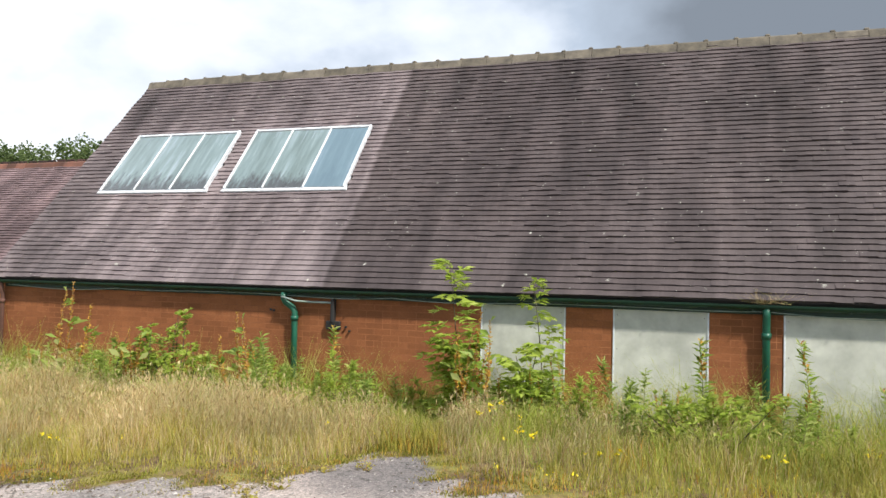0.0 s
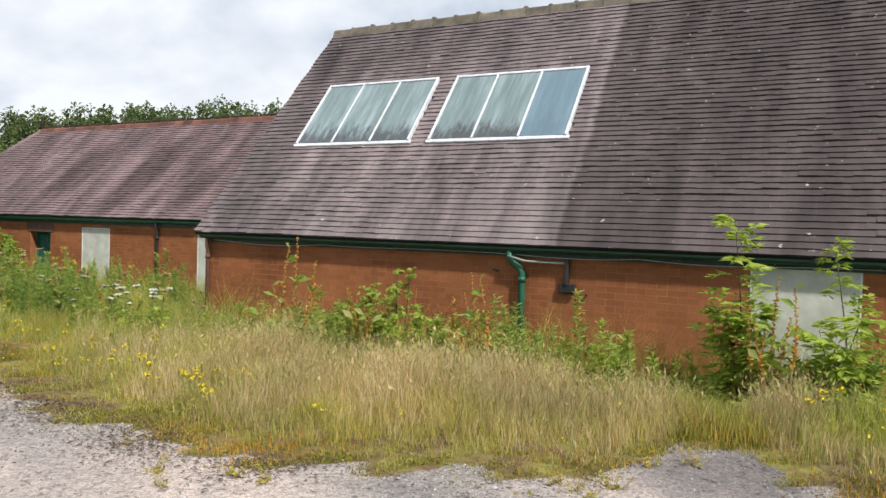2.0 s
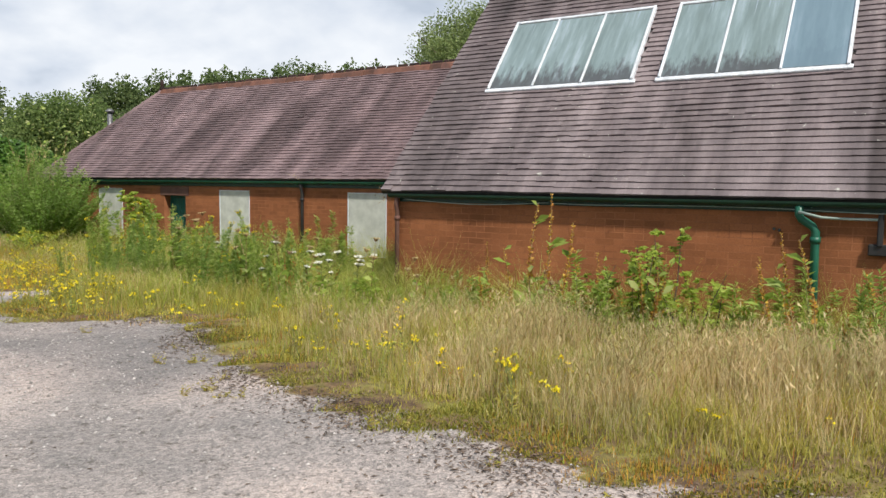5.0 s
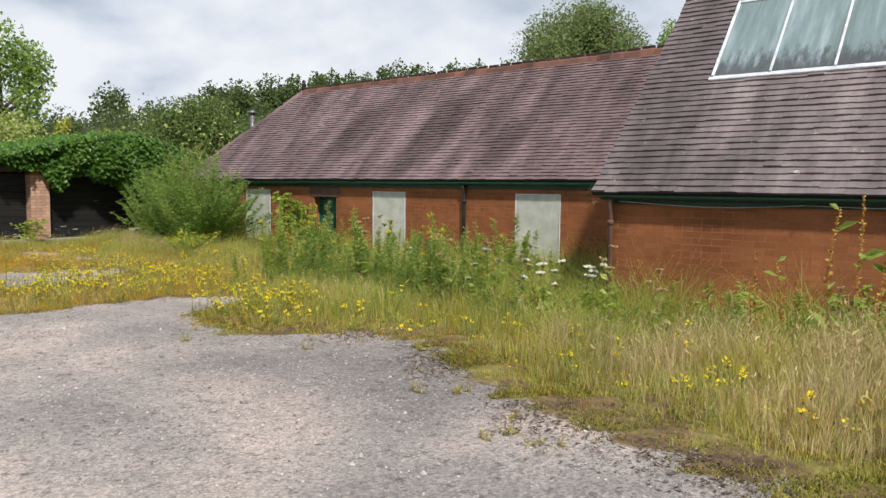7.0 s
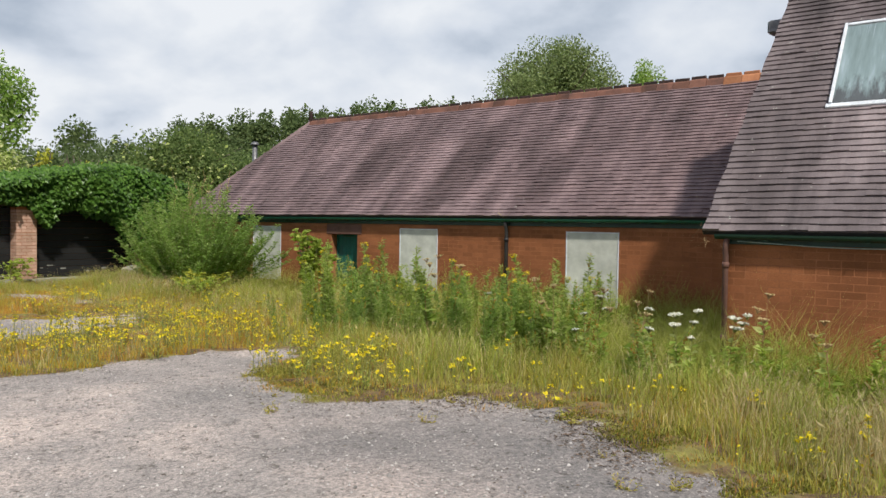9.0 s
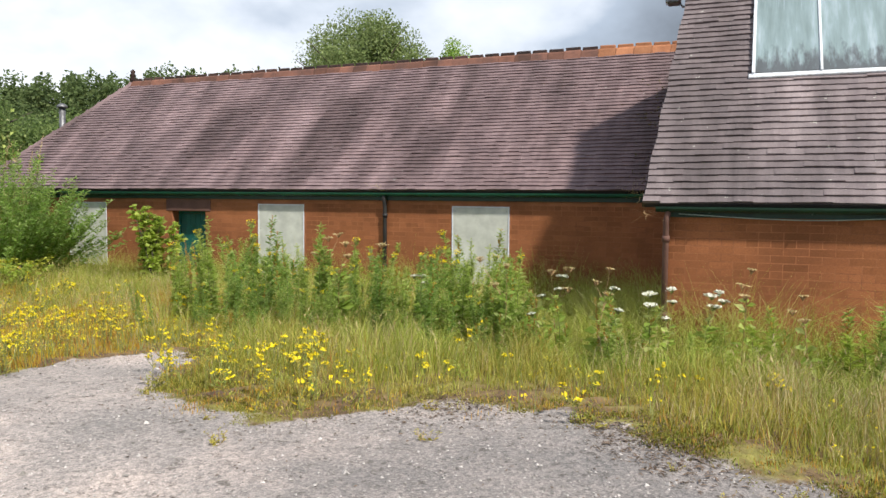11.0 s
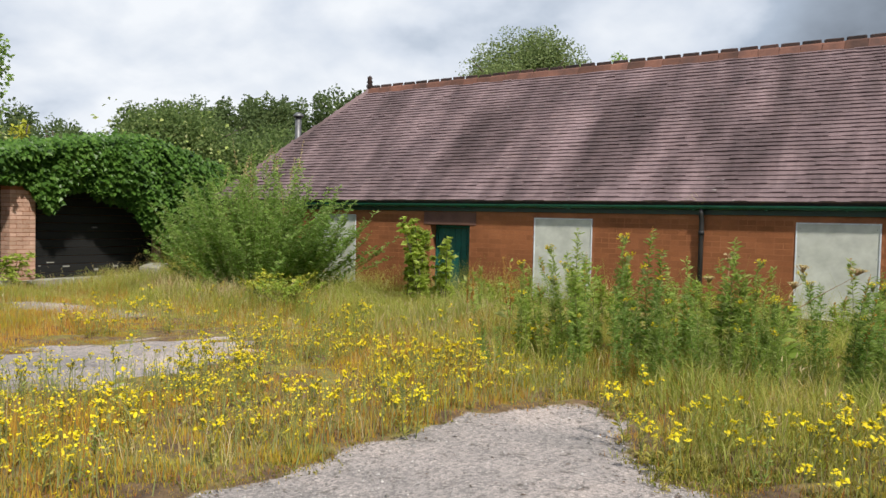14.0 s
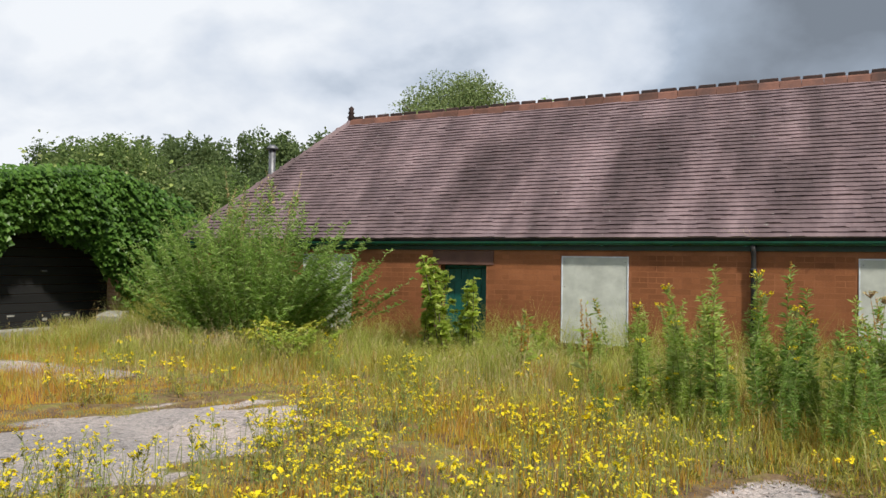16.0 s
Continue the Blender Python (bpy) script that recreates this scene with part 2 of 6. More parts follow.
M_RIDGE_NEW = surface("ridge_new", (0.24, 0.09, 0.04), (0.42, 0.18, 0.085), 3, 0.8, 50, 0.4, pick="object", spread=0.2)
M_CONCRETE = surface("concrete", (0.26, 0.25, 0.22), (0.42, 0.41, 0.37), 5, 0.9, 40, 0.5)
M_METAL = surface("dull_metal", (0.12, 0.12, 0.125), (0.25, 0.25, 0.26), 6, 0.5, 50, 0.2, metal=0.6)
M_CHIP = surface("chippings", (0.16, 0.15, 0.145), (0.5, 0.46, 0.43), 30, 0.85, 200, 0.0, pick="island", spread=0.5)
M_CABLE = surface("pale_cable", (0.2, 0.26, 0.23), (0.34, 0.4, 0.36), 6, 0.6)
M_BARK = surface("bark", (0.05, 0.04, 0.03), (0.13, 0.105, 0.08), 8, 0.9, 40, 0.6)
M_STEM = surface("green_stem", (0.14, 0.17, 0.045), (0.25, 0.26, 0.085), 8, 0.7, relief=0)
M_DRY_STEM = surface("dry_stem", (0.22, 0.13, 0.06), (0.4, 0.27, 0.13), 8, 0.8, relief=0)
M_PLANK = surface("black_plank", (0.005, 0.005, 0.0055), (0.014, 0.0135, 0.013), 3, 0.75, 40, 0.3, pick="object", spread=0.35, stretch=(1, 0.2, 1))


def glass_material(name, dirt):
    m, nt, p = nodes_of(name)
    run = noise_node(nt, 5.0, 5, 0.6, (1.6, 0.2, 0.2))
    col = ramp(nt, run, [(0.36, (0.17, 0.225, 0.22)), (0.56, (0.235, 0.31, 0.315)), (0.76, (0.4, 0.48, 0.52))]).outputs[0]
    geo, sep = nt.nodes.new("ShaderNodeNewGeometry"), nt.nodes.new("ShaderNodeSeparateXYZ")
    nt.links.new(geo.outputs["Position"], sep.inputs[0])
    edge = noise_node(nt, 9, 5, 0.7, (1.6, 0.4, 0.4), (2, 3, 1))
    # moss and silt gathered on the lowest hand's breadth of the panes
    low = math_node(nt, "ADD", math_node(nt, "MULTIPLY_ADD", sep.outputs[2], -4.0, 4.0 * 3.0), math_node(nt, "MULTIPLY_ADD", edge.outputs[0], 3.4, -1.35))
    low = math_node(nt, "MINIMUM", math_node(nt, "MAXIMUM", low, 0.0), 0.8 * dirt)
    # chalky runs down from the head of the panes, with sky reflection painted in
    drip = noise_node(nt, 9.0, 4, 0.6, (3.6, 0.1, 0.1), (5, 2, 7))
    high = math_node(nt, "MULTIPLY_ADD", sep.outputs[2], 1.5, -1.5 * 3.98)
    high = math_node(nt, "ADD", high, math_node(nt, "MULTIPLY_ADD", drip.outputs[0], 4.4, -2.2))
    high = math_node(nt, "MINIMUM", math_node(nt, "MAXIMUM", high, 0.0), 0.75 * dirt)
    col = mixed(nt, high, col, (0.46, 0.55, 0.66))
    col = mixed(nt, low, col, (0.05, 0.04, 0.04))
    # the cleaner pane's colour carries a painted blue reflection of the sky
    if dirt < 0.5:
        col = mixed(nt, 0.6, col, (0.12, 0.21, 0.29))
    p.inputs["Coat Weight"].default_value = 1.0
    nt.links.new(col, p.inputs["Base Color"])
    p.inputs["Roughness"].default_value, p.inputs["IOR"].default_value = 0.06 + 0.06 * dirt, 1.52 + 0.25 * (1 - dirt)
    p.inputs["Transmission Weight"].default_value = 0.15
    return m


M_GLASS, M_CLEAR_GLASS = glass_material("dirty_glass", 1.0), glass_material("cleaner_glass", 0.25)


def ground_material():
    """Old tarmac with loose chippings, giving way to moss, soil and dead stalks where nothing wears it."""
    m, nt, p = nodes_of("yard_ground")
    at = nt.nodes.new("ShaderNodeAttribute")
    at.attribute_name = "gravel"
    wob, wob2 = noise_node(nt, 2.4, 6, 0.65), noise_node(nt, 14, 4, 0.65)
    fine, stones = noise_node(nt, 120, 3, 0.7), nt.nodes.new("ShaderNodeTexVoronoi")
    geo = nt.nodes.new("ShaderNodeNewGeometry")
    stones.inputs["Scale"].default_value = 55
    nt.links.new(geo.outputs["Position"], stones.inputs["Vector"])
    broad = noise_node(nt, 0.55, 6, 0.6)
    tar = ramp(nt, broad, [(0.34, (0.2, 0.192, 0.19)), (0.5, (0.3, 0.275, 0.265)), (0.66, (0.45, 0.39, 0.362))]).outputs[0]
    tar = mixed(nt, 0.75, tar, ramp(nt, stones, [(0.0, (0.5, 0.5, 0.5)), (0.5, (1.05, 1.02, 1.0)), (1.0, (1.6, 1.5, 1.45))], 1).outputs[0], "MULTIPLY")
    tar = mixed(nt, 0.8, tar, ramp(nt, fine, [(0.3, (0.45, 0.45, 0.45)), (0.7, (1.55, 1.52, 1.5))]).outputs[0], "MULTIPLY")
    debris = noise_node(nt, 11, 7, 0.8, (1, 1, 1), (7, 1, 0))
    tar = mixed(nt, ramp(nt, debris, [(0.55, (0, 0, 0)), (0.63, (0.8, 0.8, 0.8))]).outputs[0], tar, (0.085, 0.072, 0.062))
    # bare tarmac, swept of its chippings
    swept = nt.nodes.new("ShaderNodeAttribute")
    swept.attribute_name = "bare"
    tar = mixed(nt, swept.outputs["Fac"], tar, mixed(nt, 1.0, tar, (0.5, 0.52, 0.55), "MULTIPLY"))
    soil = ramp(nt, wob, [(0.3, (0.07, 0.045, 0.034)), (0.46, (0.16, 0.105, 0.055)), (0.6, (0.20, 0.18, 0.05)), (0.75, (0.14, 0.15, 0.035))]).outputs[0]
    soil = mixed(nt, 0.8, soil, ramp(nt, wob2, [(0.3, (0.5, 0.5, 0.5)), (0.7, (1.4, 1.4, 1.4))]).outputs[0], "MULTIPLY")
    f = math_node(nt, "ADD", at.outputs["Fac"], math_node(nt, "MULTIPLY_ADD", wob.outputs[0], 0.5, -0.25))
    f = math_node(nt, "ADD", f, math_node(nt, "MULTIPLY_ADD", wob2.outputs[0], 0.7, -0.35))
    f = math_node(nt, "MULTIPLY_ADD", f, 5.0, -2.0)
    cl = nt.nodes.new("ShaderNodeClamp")
    nt.links.new(f, cl.inputs[0])
    nt.links.new(mixed(nt, cl.outputs[0], soil, tar), p.inputs["Base Color"])
    p.inputs["Roughness"].default_value, p.inputs["Specular IOR Level"].default_value = 0.9, 0.25
    h = math_node(nt, "ADD", stones.outputs[0], math_node(nt, "MULTIPLY", fine.outputs[0], 0.6))
    bump(nt, p, h, 0.5, 0.012)
    return m


M_GROUND = ground_material()
M_TAN = leafy("dry_grass_blades", [(0.36, 0.24, 0.1), (0.54, 0.42, 0.22), (0.66, 0.55, 0.35), (0.38, 0.4, 0.12)], 0.6, 0.3)
M_OLIVE = leafy("olive_grass_blades", [(0.26, 0.23, 0.04), (0.42, 0.37, 0.07), (0.52, 0.46, 0.14), (0.3, 0.33, 0.055)], 0.6, 0.35)
M_GRASS = leafy("green_grass_blades", [(0.24, 0.29, 0.045), (0.37, 0.43, 0.075), (0.47, 0.51, 0.13), (0.56, 0.5, 0.22)], 0.55, 0.5)
M_MOSS = leafy("moss_tufts", [(0.15, 0.14, 0.02), (0.24, 0.23, 0.03), (0.12, 0.15, 0.02), (0.2, 0.13, 0.04)], 0.8, 0.2)
M_ROOF_MOSS = leafy("roof_moss_tufts", [(0.11, 0.09, 0.045), (0.16, 0.13, 0.06), (0.2, 0.17, 0.08)], 0.9, 0.1)
M_RUST = leafy("rusty_stalks", [(0.38, 0.17, 0.04), (0.54, 0.31, 0.05), (0.58, 0.41, 0.08), (0.3, 0.09, 0.05)], 0.7, 0.25)
M_AMBER = leafy("amber_stalks", [(0.5, 0.36, 0.03), (0.6, 0.45, 0.04), (0.42, 0.4, 0.06), (0.46, 0.24, 0.05)], 0.6, 0.35)
M_YELLOW = leafy("yellow_petals", [(0.72, 0.54, 0.01), (0.84, 0.7, 0.02), (0.68, 0.6, 0.03)], 0.5, 0.3)
M_UMBEL = leafy("white_petals", [(0.7, 0.7, 0.62), (0.82, 0.82, 0.78)], 0.6, 0.3)
M_WEED = leafy("weed_leaves", [(0.23, 0.33, 0.06), (0.34, 0.47, 0.095), (0.46, 0.57, 0.16), (0.56, 0.6, 0.25)], 0.5, 0.58)
M_LIME = leafy("lime_leaves", [(0.26, 0.36, 0.055), (0.4, 0.51, 0.085), (0.52, 0.6, 0.16)], 0.45, 0.55)
M_WILLOW = leafy("willow_leaves", [(0.16, 0.27, 0.05), (0.25, 0.4, 0.08), (0.34, 0.49, 0.13), (0.44, 0.54, 0.22)], 0.5, 0.58)
M_IVY = leafy("ivy_leaves", [(0.05, 0.115, 0.018), (0.085, 0.185, 0.03), (0.14, 0.26, 0.05)], 0.38, 0.38)
M_TREE = leafy("tree_leaves", [(0.105, 0.165, 0.05), (0.165, 0.24, 0.075), (0.235, 0.305, 0.115)], 0.6, 0.5)
M_POPLAR = leafy("poplar_leaves", [(0.15, 0.21, 0.075), (0.22, 0.29, 0.11), (0.3, 0.36, 0.16)], 0.5, 0.45)
M_LITTER = surface("dead_leaves", (0.06, 0.045, 0.035), (0.2, 0.14, 0.1), 20, 0.9, pick="island", spread=0.4, relief=0)
M_WOODS = leafy("woods_leaves", [(0.085, 0.13, 0.05), (0.13, 0.185, 0.07), (0.18, 0.235, 0.1)], 0.7, 0.5)
M_ELDER = leafy("elder_leaves", [(0.28, 0.38, 0.08), (0.46, 0.54, 0.18), (0.62, 0.62, 0.36)], 0.5, 0.4)
M_GOLD = leafy("golden_conifer_leaves", [(0.34, 0.38, 0.04), (0.48, 0.5, 0.07), (0.56, 0.54, 0.12)], 0.5, 0.35)


# ---- mesh helpers ----
rng = np.random.default_rng(11)


def obj(name, mesh, parent=None, material=None, label="", kind=""):
    ob = new(name, mesh)
    if material and mesh and not mesh.materials:
        mesh.materials.append(material)
    if parent:
        ob.parent = parent
    return tagged(ob, label, kind=kind)


def part(name, bm, material, parent, label="", kind=""):
    me = bpy.data.meshes.new(name)
    bm.to_mesh(me)
    bm.free()
    return obj(name, me, parent, material, label, kind)


def thing(name, label, category, place=(0, 0, 0), group="", kind=""):
    ob = new(name)
    ob.location = place
    return tagged(ob, label, category, group, kind)


def tri_mesh(name, verts, tris):
    verts, tris = np.asarray(verts, np.float32), np.asarray(tris, np.int32)
    me = bpy.data.meshes.new(name)
    me.vertices.add(len(verts))
    me.vertices.foreach_set("co", verts.ravel())
    me.loops.add(tris.size)
    me.loops.foreach_set("vertex_index", tris.ravel())
    me.polygons.add(len(tris))
    me.polygons.foreach_set("loop_start", np.arange(0, tris.size, 3, dtype=np.int32))
    me.polygons.foreach_set("loop_total", np.full(len(tris), 3, np.int32))
    me.update()
    me.shade_flat()
    return me


def box(bm, x0, x1, y0, y1, z0, z1, bevel=0.0):
    made = bmesh.ops.create_cube(bm, size=1.0, matrix=Matrix.LocRotScale(((x0 + x1) / 2, (y0 + y1) / 2, (z0 + z1) / 2), None, (x1 - x0, y1 - y0, z1 - z0)))
    if bevel:
        edges = list({e for v in made["verts"] for e in v.link_edges})
        bmesh.ops.bevel(bm, geom=edges, offset=bevel, segments=1, affect="EDGES")
    return bm


def boxed(*a, **k):
    return box(bmesh.new(), *a, **k)


def prism(bm, outline, axis_pts):
    """Sweep nothing: closes an outline (list of 3D points) pushed along a vector."""
    push = Vector(axis_pts)
    a = [bm.verts.new(p) for p in outline]
    b = [bm.verts.new(Vector(p) + push) for p in outline]
    bm.faces.new(a[::-1])
    bm.faces.new(b)
    for k in range(len(a)):
        j = (k + 1) % len(a)
        bm.faces.new((a[k], a[j], b[j], b[k]))
    bmesh.ops.recalc_face_normals(bm, faces=bm.faces)
    return bm


def tube(bm, pts, radius, sides=8):
    """A round pipe along a line of points; radius a number or one for each point."""
    pts = [Vector(p) for p in pts]
    rad = radius if isinstance(radius, (list, tuple)) else [radius] * len(pts)
    rings = []
    for k, p in enumerate(pts):
        way = (pts[min(k + 1, len(pts) - 1)] - pts[max(k - 1, 0)]).normalized()
        side = way.cross(Vector((0.31, 0.2, 1)) if abs(way.z) < 0.9 else Vector((1, 0.1, 0))).normalized()
        up = side.cross(way)
        rings.append([bm.verts.new(p + rad[k] * (math.cos(2 * math.pi * i / sides) * side + math.sin(2 * math.pi * i / sides) * up)) for i in range(sides)])
    for a, b in zip(rings, rings[1:]):
        for i in range(sides):
            bm.faces.new((a[i], a[(i + 1) % sides], b[(i + 1) % sides], b[i])).smooth = True
    bm.faces.new(rings[0][::-1])
    bm.faces.new(rings[-1])
    bmesh.ops.recalc_face_normals(bm, faces=bm.faces)
    return bm


# ---- the ground: one sheet to the horizon ----
BARN_WALL, BARN_END, WING_WALL = 8.36, -9.55, 11.565


def smooth(a, b, v):
    k = np.clip((v - a) / (b - a), 0, 1)
    return k * k * (3 - 2 * k)


def ground_z(x, y):
    x, y = np.asarray(x, float), np.asarray(y, float)
    z = 0.0085 * (np.clip(x, -30, 8) + 9)
    gap = np.minimum(np.hypot(np.maximum(BARN_END - x, 0), np.maximum(BARN_WALL - y, 0)), np.maximum(WING_WALL - y, 0))
    near = smooth(2.1, 0.5, gap) * smooth(-22.8, -21.0, x)
    z = z - 0.58 * near
    z = z + 0.025 * np.sin(x * 1.7 + y) * np.cos(y * 1.3 - x * 0.6)
    return z


# edge of the open yard, from east to west: beyond it the weeds have taken over
EDGE_X = np.array([-30, -24, -19, -16.5, -15.2, -14.55, -14.35, -14.22, -14.1, -13.6, -13.2, -12.8, -12.5, -12.1, -11.7, -11.3, -10.9, -9.8, -9.0, -8.0, -7.0, -6.4, -5.75, -5.0, -4.35, -3.6, -3.0, -2.5, -2.3, -2.15, -1.75, -1.4, -0.9, -0.2, 8])
EDGE_Y = np.array([-1.5, -1.0, 0.4, 1.6, 2.2, 3.0, 4.0, 5.0, 5.75, 6.1, 5.4, 4.75, 4.55, 4.45, 4.45, 4.6, 5.2, 5.3, 4.72, 4.22, 3.95, 3.8, 3.85, 3.65, 3.75, 4.1, 4.3, 4.45, 4.95, 5.7, 5.75, 5.15, 4.85, 4.8, 4.5])


def patch_gap(x, y):
    """1 on the rim of the bare patch among the ragwort."""
    return np.hypot((x + 17.95) / 1.0, (y - 4.75 - 0.25 * (x + 18.0)) / 1.5)


def open_yard(x, y):
    """1 on the open yard, 0 in the weeds, in between near the edge."""
    x, y = np.asarray(x, float), np.asarray(y, float)
    rag = 0.16 * np.sin(7.1 * x + 2.0 * y) * np.sin(5.3 * y - 3.7 * x + 1.0) + 0.1 * np.sin(13.0 * x - 9.0 * y)
    main = smooth(-0.3, 0.3, np.interp(x, EDGE_X, EDGE_Y) - y + rag)
    patch = smooth(1.2, 0.85, patch_gap(x, y) + rag)
    strip = smooth(1.15, 0.85, np.hypot((x + 21.6) / 1.5, (y - 6.9) / 0.5))
    return np.maximum(main, np.maximum(patch, 0.8 * strip))


def build_ground():
    far = np.array([60, 120, 260, 600, 1500, 4000.0])
    xs = np.concatenate([-34 - far[::-1], np.arange(-34, -26, 1.0), np.arange(-26, 6, 0.16), np.arange(6, 14.1, 1.0), 14 + far])
    ys = np.concatenate([-8 - far[::-1], np.arange(-8, 0, 1.0), np.arange(0, 12, 0.16), np.arange(12, 24.1, 2.0), 24 + far])
    gx, gy = np.meshgrid(xs, ys, indexing="ij")
    gz = ground_z(gx, gy)
    inner = (gx > -26) & (gx < 6) & (gy > 0) & (gy < 12)
    gz = gz + inner * 0.012 * rng.standard_normal(gx.shape) * (1 - 0.8 * open_yard(gx, gy))
    nx, ny = gx.shape
    i = np.arange(nx * ny).reshape(nx, ny)
    a, b, c, d = i[:-1, :-1].ravel(), i[1:, :-1].ravel(), i[1:, 1:].ravel(), i[:-1, 1:].ravel()
    me = tri_mesh("ground", np.stack([gx.ravel(), gy.ravel(), gz.ravel()], 1), np.concatenate([np.stack([a, b, c], 1), np.stack([a, c, d], 1)]))
    at = me.attributes.new("gravel", "FLOAT", "POINT")
    at.data.foreach_set("value", open_yard(gx, gy).ravel().astype(np.float32))
    bare = me.attributes.new("bare", "FLOAT", "POINT")
    swept = np.maximum(smooth(1.2, 0.4, np.hypot((gx + 1.75) / 0.75, (gy - 5.1) / 0.9)), 0.45 * smooth(1.2, 0.5, np.hypot((gx + 9.6) / 2.2, (gy - 4.0) / 1.1)))
    bare.data.foreach_set("value", swept.ravel().astype(np.float32))
    return obj("ground", me, None, M_GROUND, "old grey tarmac yard with loose chippings, moss and soil", "structure")


tagged(build_ground(), category="ground")

# ---- the two buildings ----
barn = thing("barn", "low red-brick barn with a steep brown tiled roof and two rooflights", "building", (-1, 11.3, 0))
wing = thing("brick_wing", "long red-brick wing with hipped tiled roof and boarded windows", "building", (-16, 12.8, 0))


def place_under(ob, parent):
    """Parents ob, whose mesh is in world metres, to an Empty that stands elsewhere."""
    ob.parent = parent
    ob.matrix_parent_inverse = Matrix.Translation(parent.location).inverted()
    return ob


def bpart(name, bm, material, label="", kind="", of=None):
    return place_under(part(name, bm, material, None, label, kind), of)


def wall_with_holes(x0, x1, y0, y1, z0, z1, holes):
    """A wall along x with through-going openings (xa, xb, za, zb)."""
    bm = bmesh.new()
    cuts = sorted({x0, x1, *[h[0] for h in holes], *[h[1] for h in holes]})
    for a, b in zip(cuts, cuts[1:]):
        inside = [h for h in holes if h[0] <= a and h[1] >= b]
        if inside:
            h = inside[0]
            box(bm, a, b, y0, y1, z0, h[2])
            if z1 - h[3] > 0.005:
                box(bm, a, b, y0, y1, h[3], z1)
        else:
            box(bm, a, b, y0, y1, z0, z1)
    bmesh.ops.remove_doubles(bm, verts=bm.verts, dist=0.0005)
    return bm


FOOT = -0.8
BARN_HOLES = [(-1.98, -0.97, -0.02, 1.27), (-0.44, 0.58, -0.02, 1.27), (1.31, 2.45, -0.02, 1.27), (4.2, 5.2, -0.02, 1.27)]
WING_HOLES = [(-21.42, -20.43, 0.09, 1.325), (-18.80, -18.02, -0.8, 1.175), (-16.85, -15.89, 0.09, 1.325), (-13.13, -12.17, 0.09, 1.325)]
barn_wall = bpart("wall", wall_with_holes(BARN_END, 12.0, BARN_WALL, BARN_WALL + 0.25, FOOT, 1.40, BARN_HOLES), M_MORTAR, "red brick front wall", of=barn)
wing_wall = bpart("wall", wall_with_holes(-23.95, BARN_END, WING_WALL, WING_WALL + 0.25, FOOT, 1.50, WING_HOLES), M_MORTAR, "red brick front wall", of=wing)

# barn gables, back and inside
B_EAVE, B_RIDGE = (8.26, 1.39), (11.28, 5.06)
for x, way in ((BARN_END, 1), (12.0, -1)):
    bpart("gable_wall", boxed(min(x, x + way * 0.25), max(x, x + way * 0.25), 8.61, 16.55, FOOT, 1.4), M_BRICK["island"], of=barn)
    bpart("gable_peak", prism(bmesh.new(), [(x, 8.55, 1.4), (x, 16.55, 1.4), (x + 0.27 * way, 11.28, 4.85)], (0.2 * way, 0, 0)), M_BRICK["island"], of=barn)
bpart("back_wall", boxed(BARN_END + 0.25, 11.75, 16.55, 16.8, FOOT, 1.4), M_BRICK["island"], of=barn)
bpart("end_wall", boxed(-23.95, -23.7, WING_WALL + 0.25, 16.3, FOOT, 1.5), M_BRICK["island"], of=wing)
bpart("back_wall", boxed(-23.95, BARN_END - 0.01, 16.3, 16.55, FOOT, 1.5), M_BRICK["island"], of=wing)
bpart("gable_wall", prism(bmesh.new(), [(-9.54, 13.3, 3.0), (-9.54, 14.09, 4.0), (-9.54, 16.2, 2.15), (-9.54, 15.0, 2.3)], (0.1, 0, 0)), M_BRICK["island"], of=wing)


TILE_W, GAUGE = 0.172, 0.0895


def slope_frame(eave, ridge):
    up = Vector((0, ridge[0] - eave[0], ridge[1] - eave[1]))
    n = up.length
    up = up / n
    return up, Vector((0, -up.z, up.y)), n


def lay_tiles(eave, ridge, left, right, gaps=()):
    """Places of tiles on a front slope: (x, distance up) of each one's lower left corner, and its width. left, right: functions of the distance up."""
    up, nor, n = slope_frame(eave, ridge)
    out = []
    for r in range(int(n / GAUGE)):
        s = r * GAUGE
        xl, xr = left(s), right(s)
        x = xl - (TILE_W / 2 if r % 2 else 0)
        while x < xr - 0.02:
            a, b = max(x, xl), min(x + TILE_W, xr)
            z = eave[1] + up.z * s
            if b - a > 0.03 and not any(g[0] < (a + b) / 2 < g[1] and g[2] < s + GAUGE / 2 < g[3] for g in gaps):
                out.append((a, s, b - a))
            x += TILE_W
    return out


TILE_V = np.array([(0, 0, 0), (1, 0, 0), (1, 1, 0), (0, 1, 0), (0, 0, 1), (1, 0, 1), (1, 1, 0.25), (0, 1, 0.25)], float)
TILE_T = np.array([(0, 1, 5), (0, 5, 4), (1, 2, 6), (1, 6, 5), (3, 0, 4), (3, 4, 7), (4, 5, 6), (4, 6, 7)])


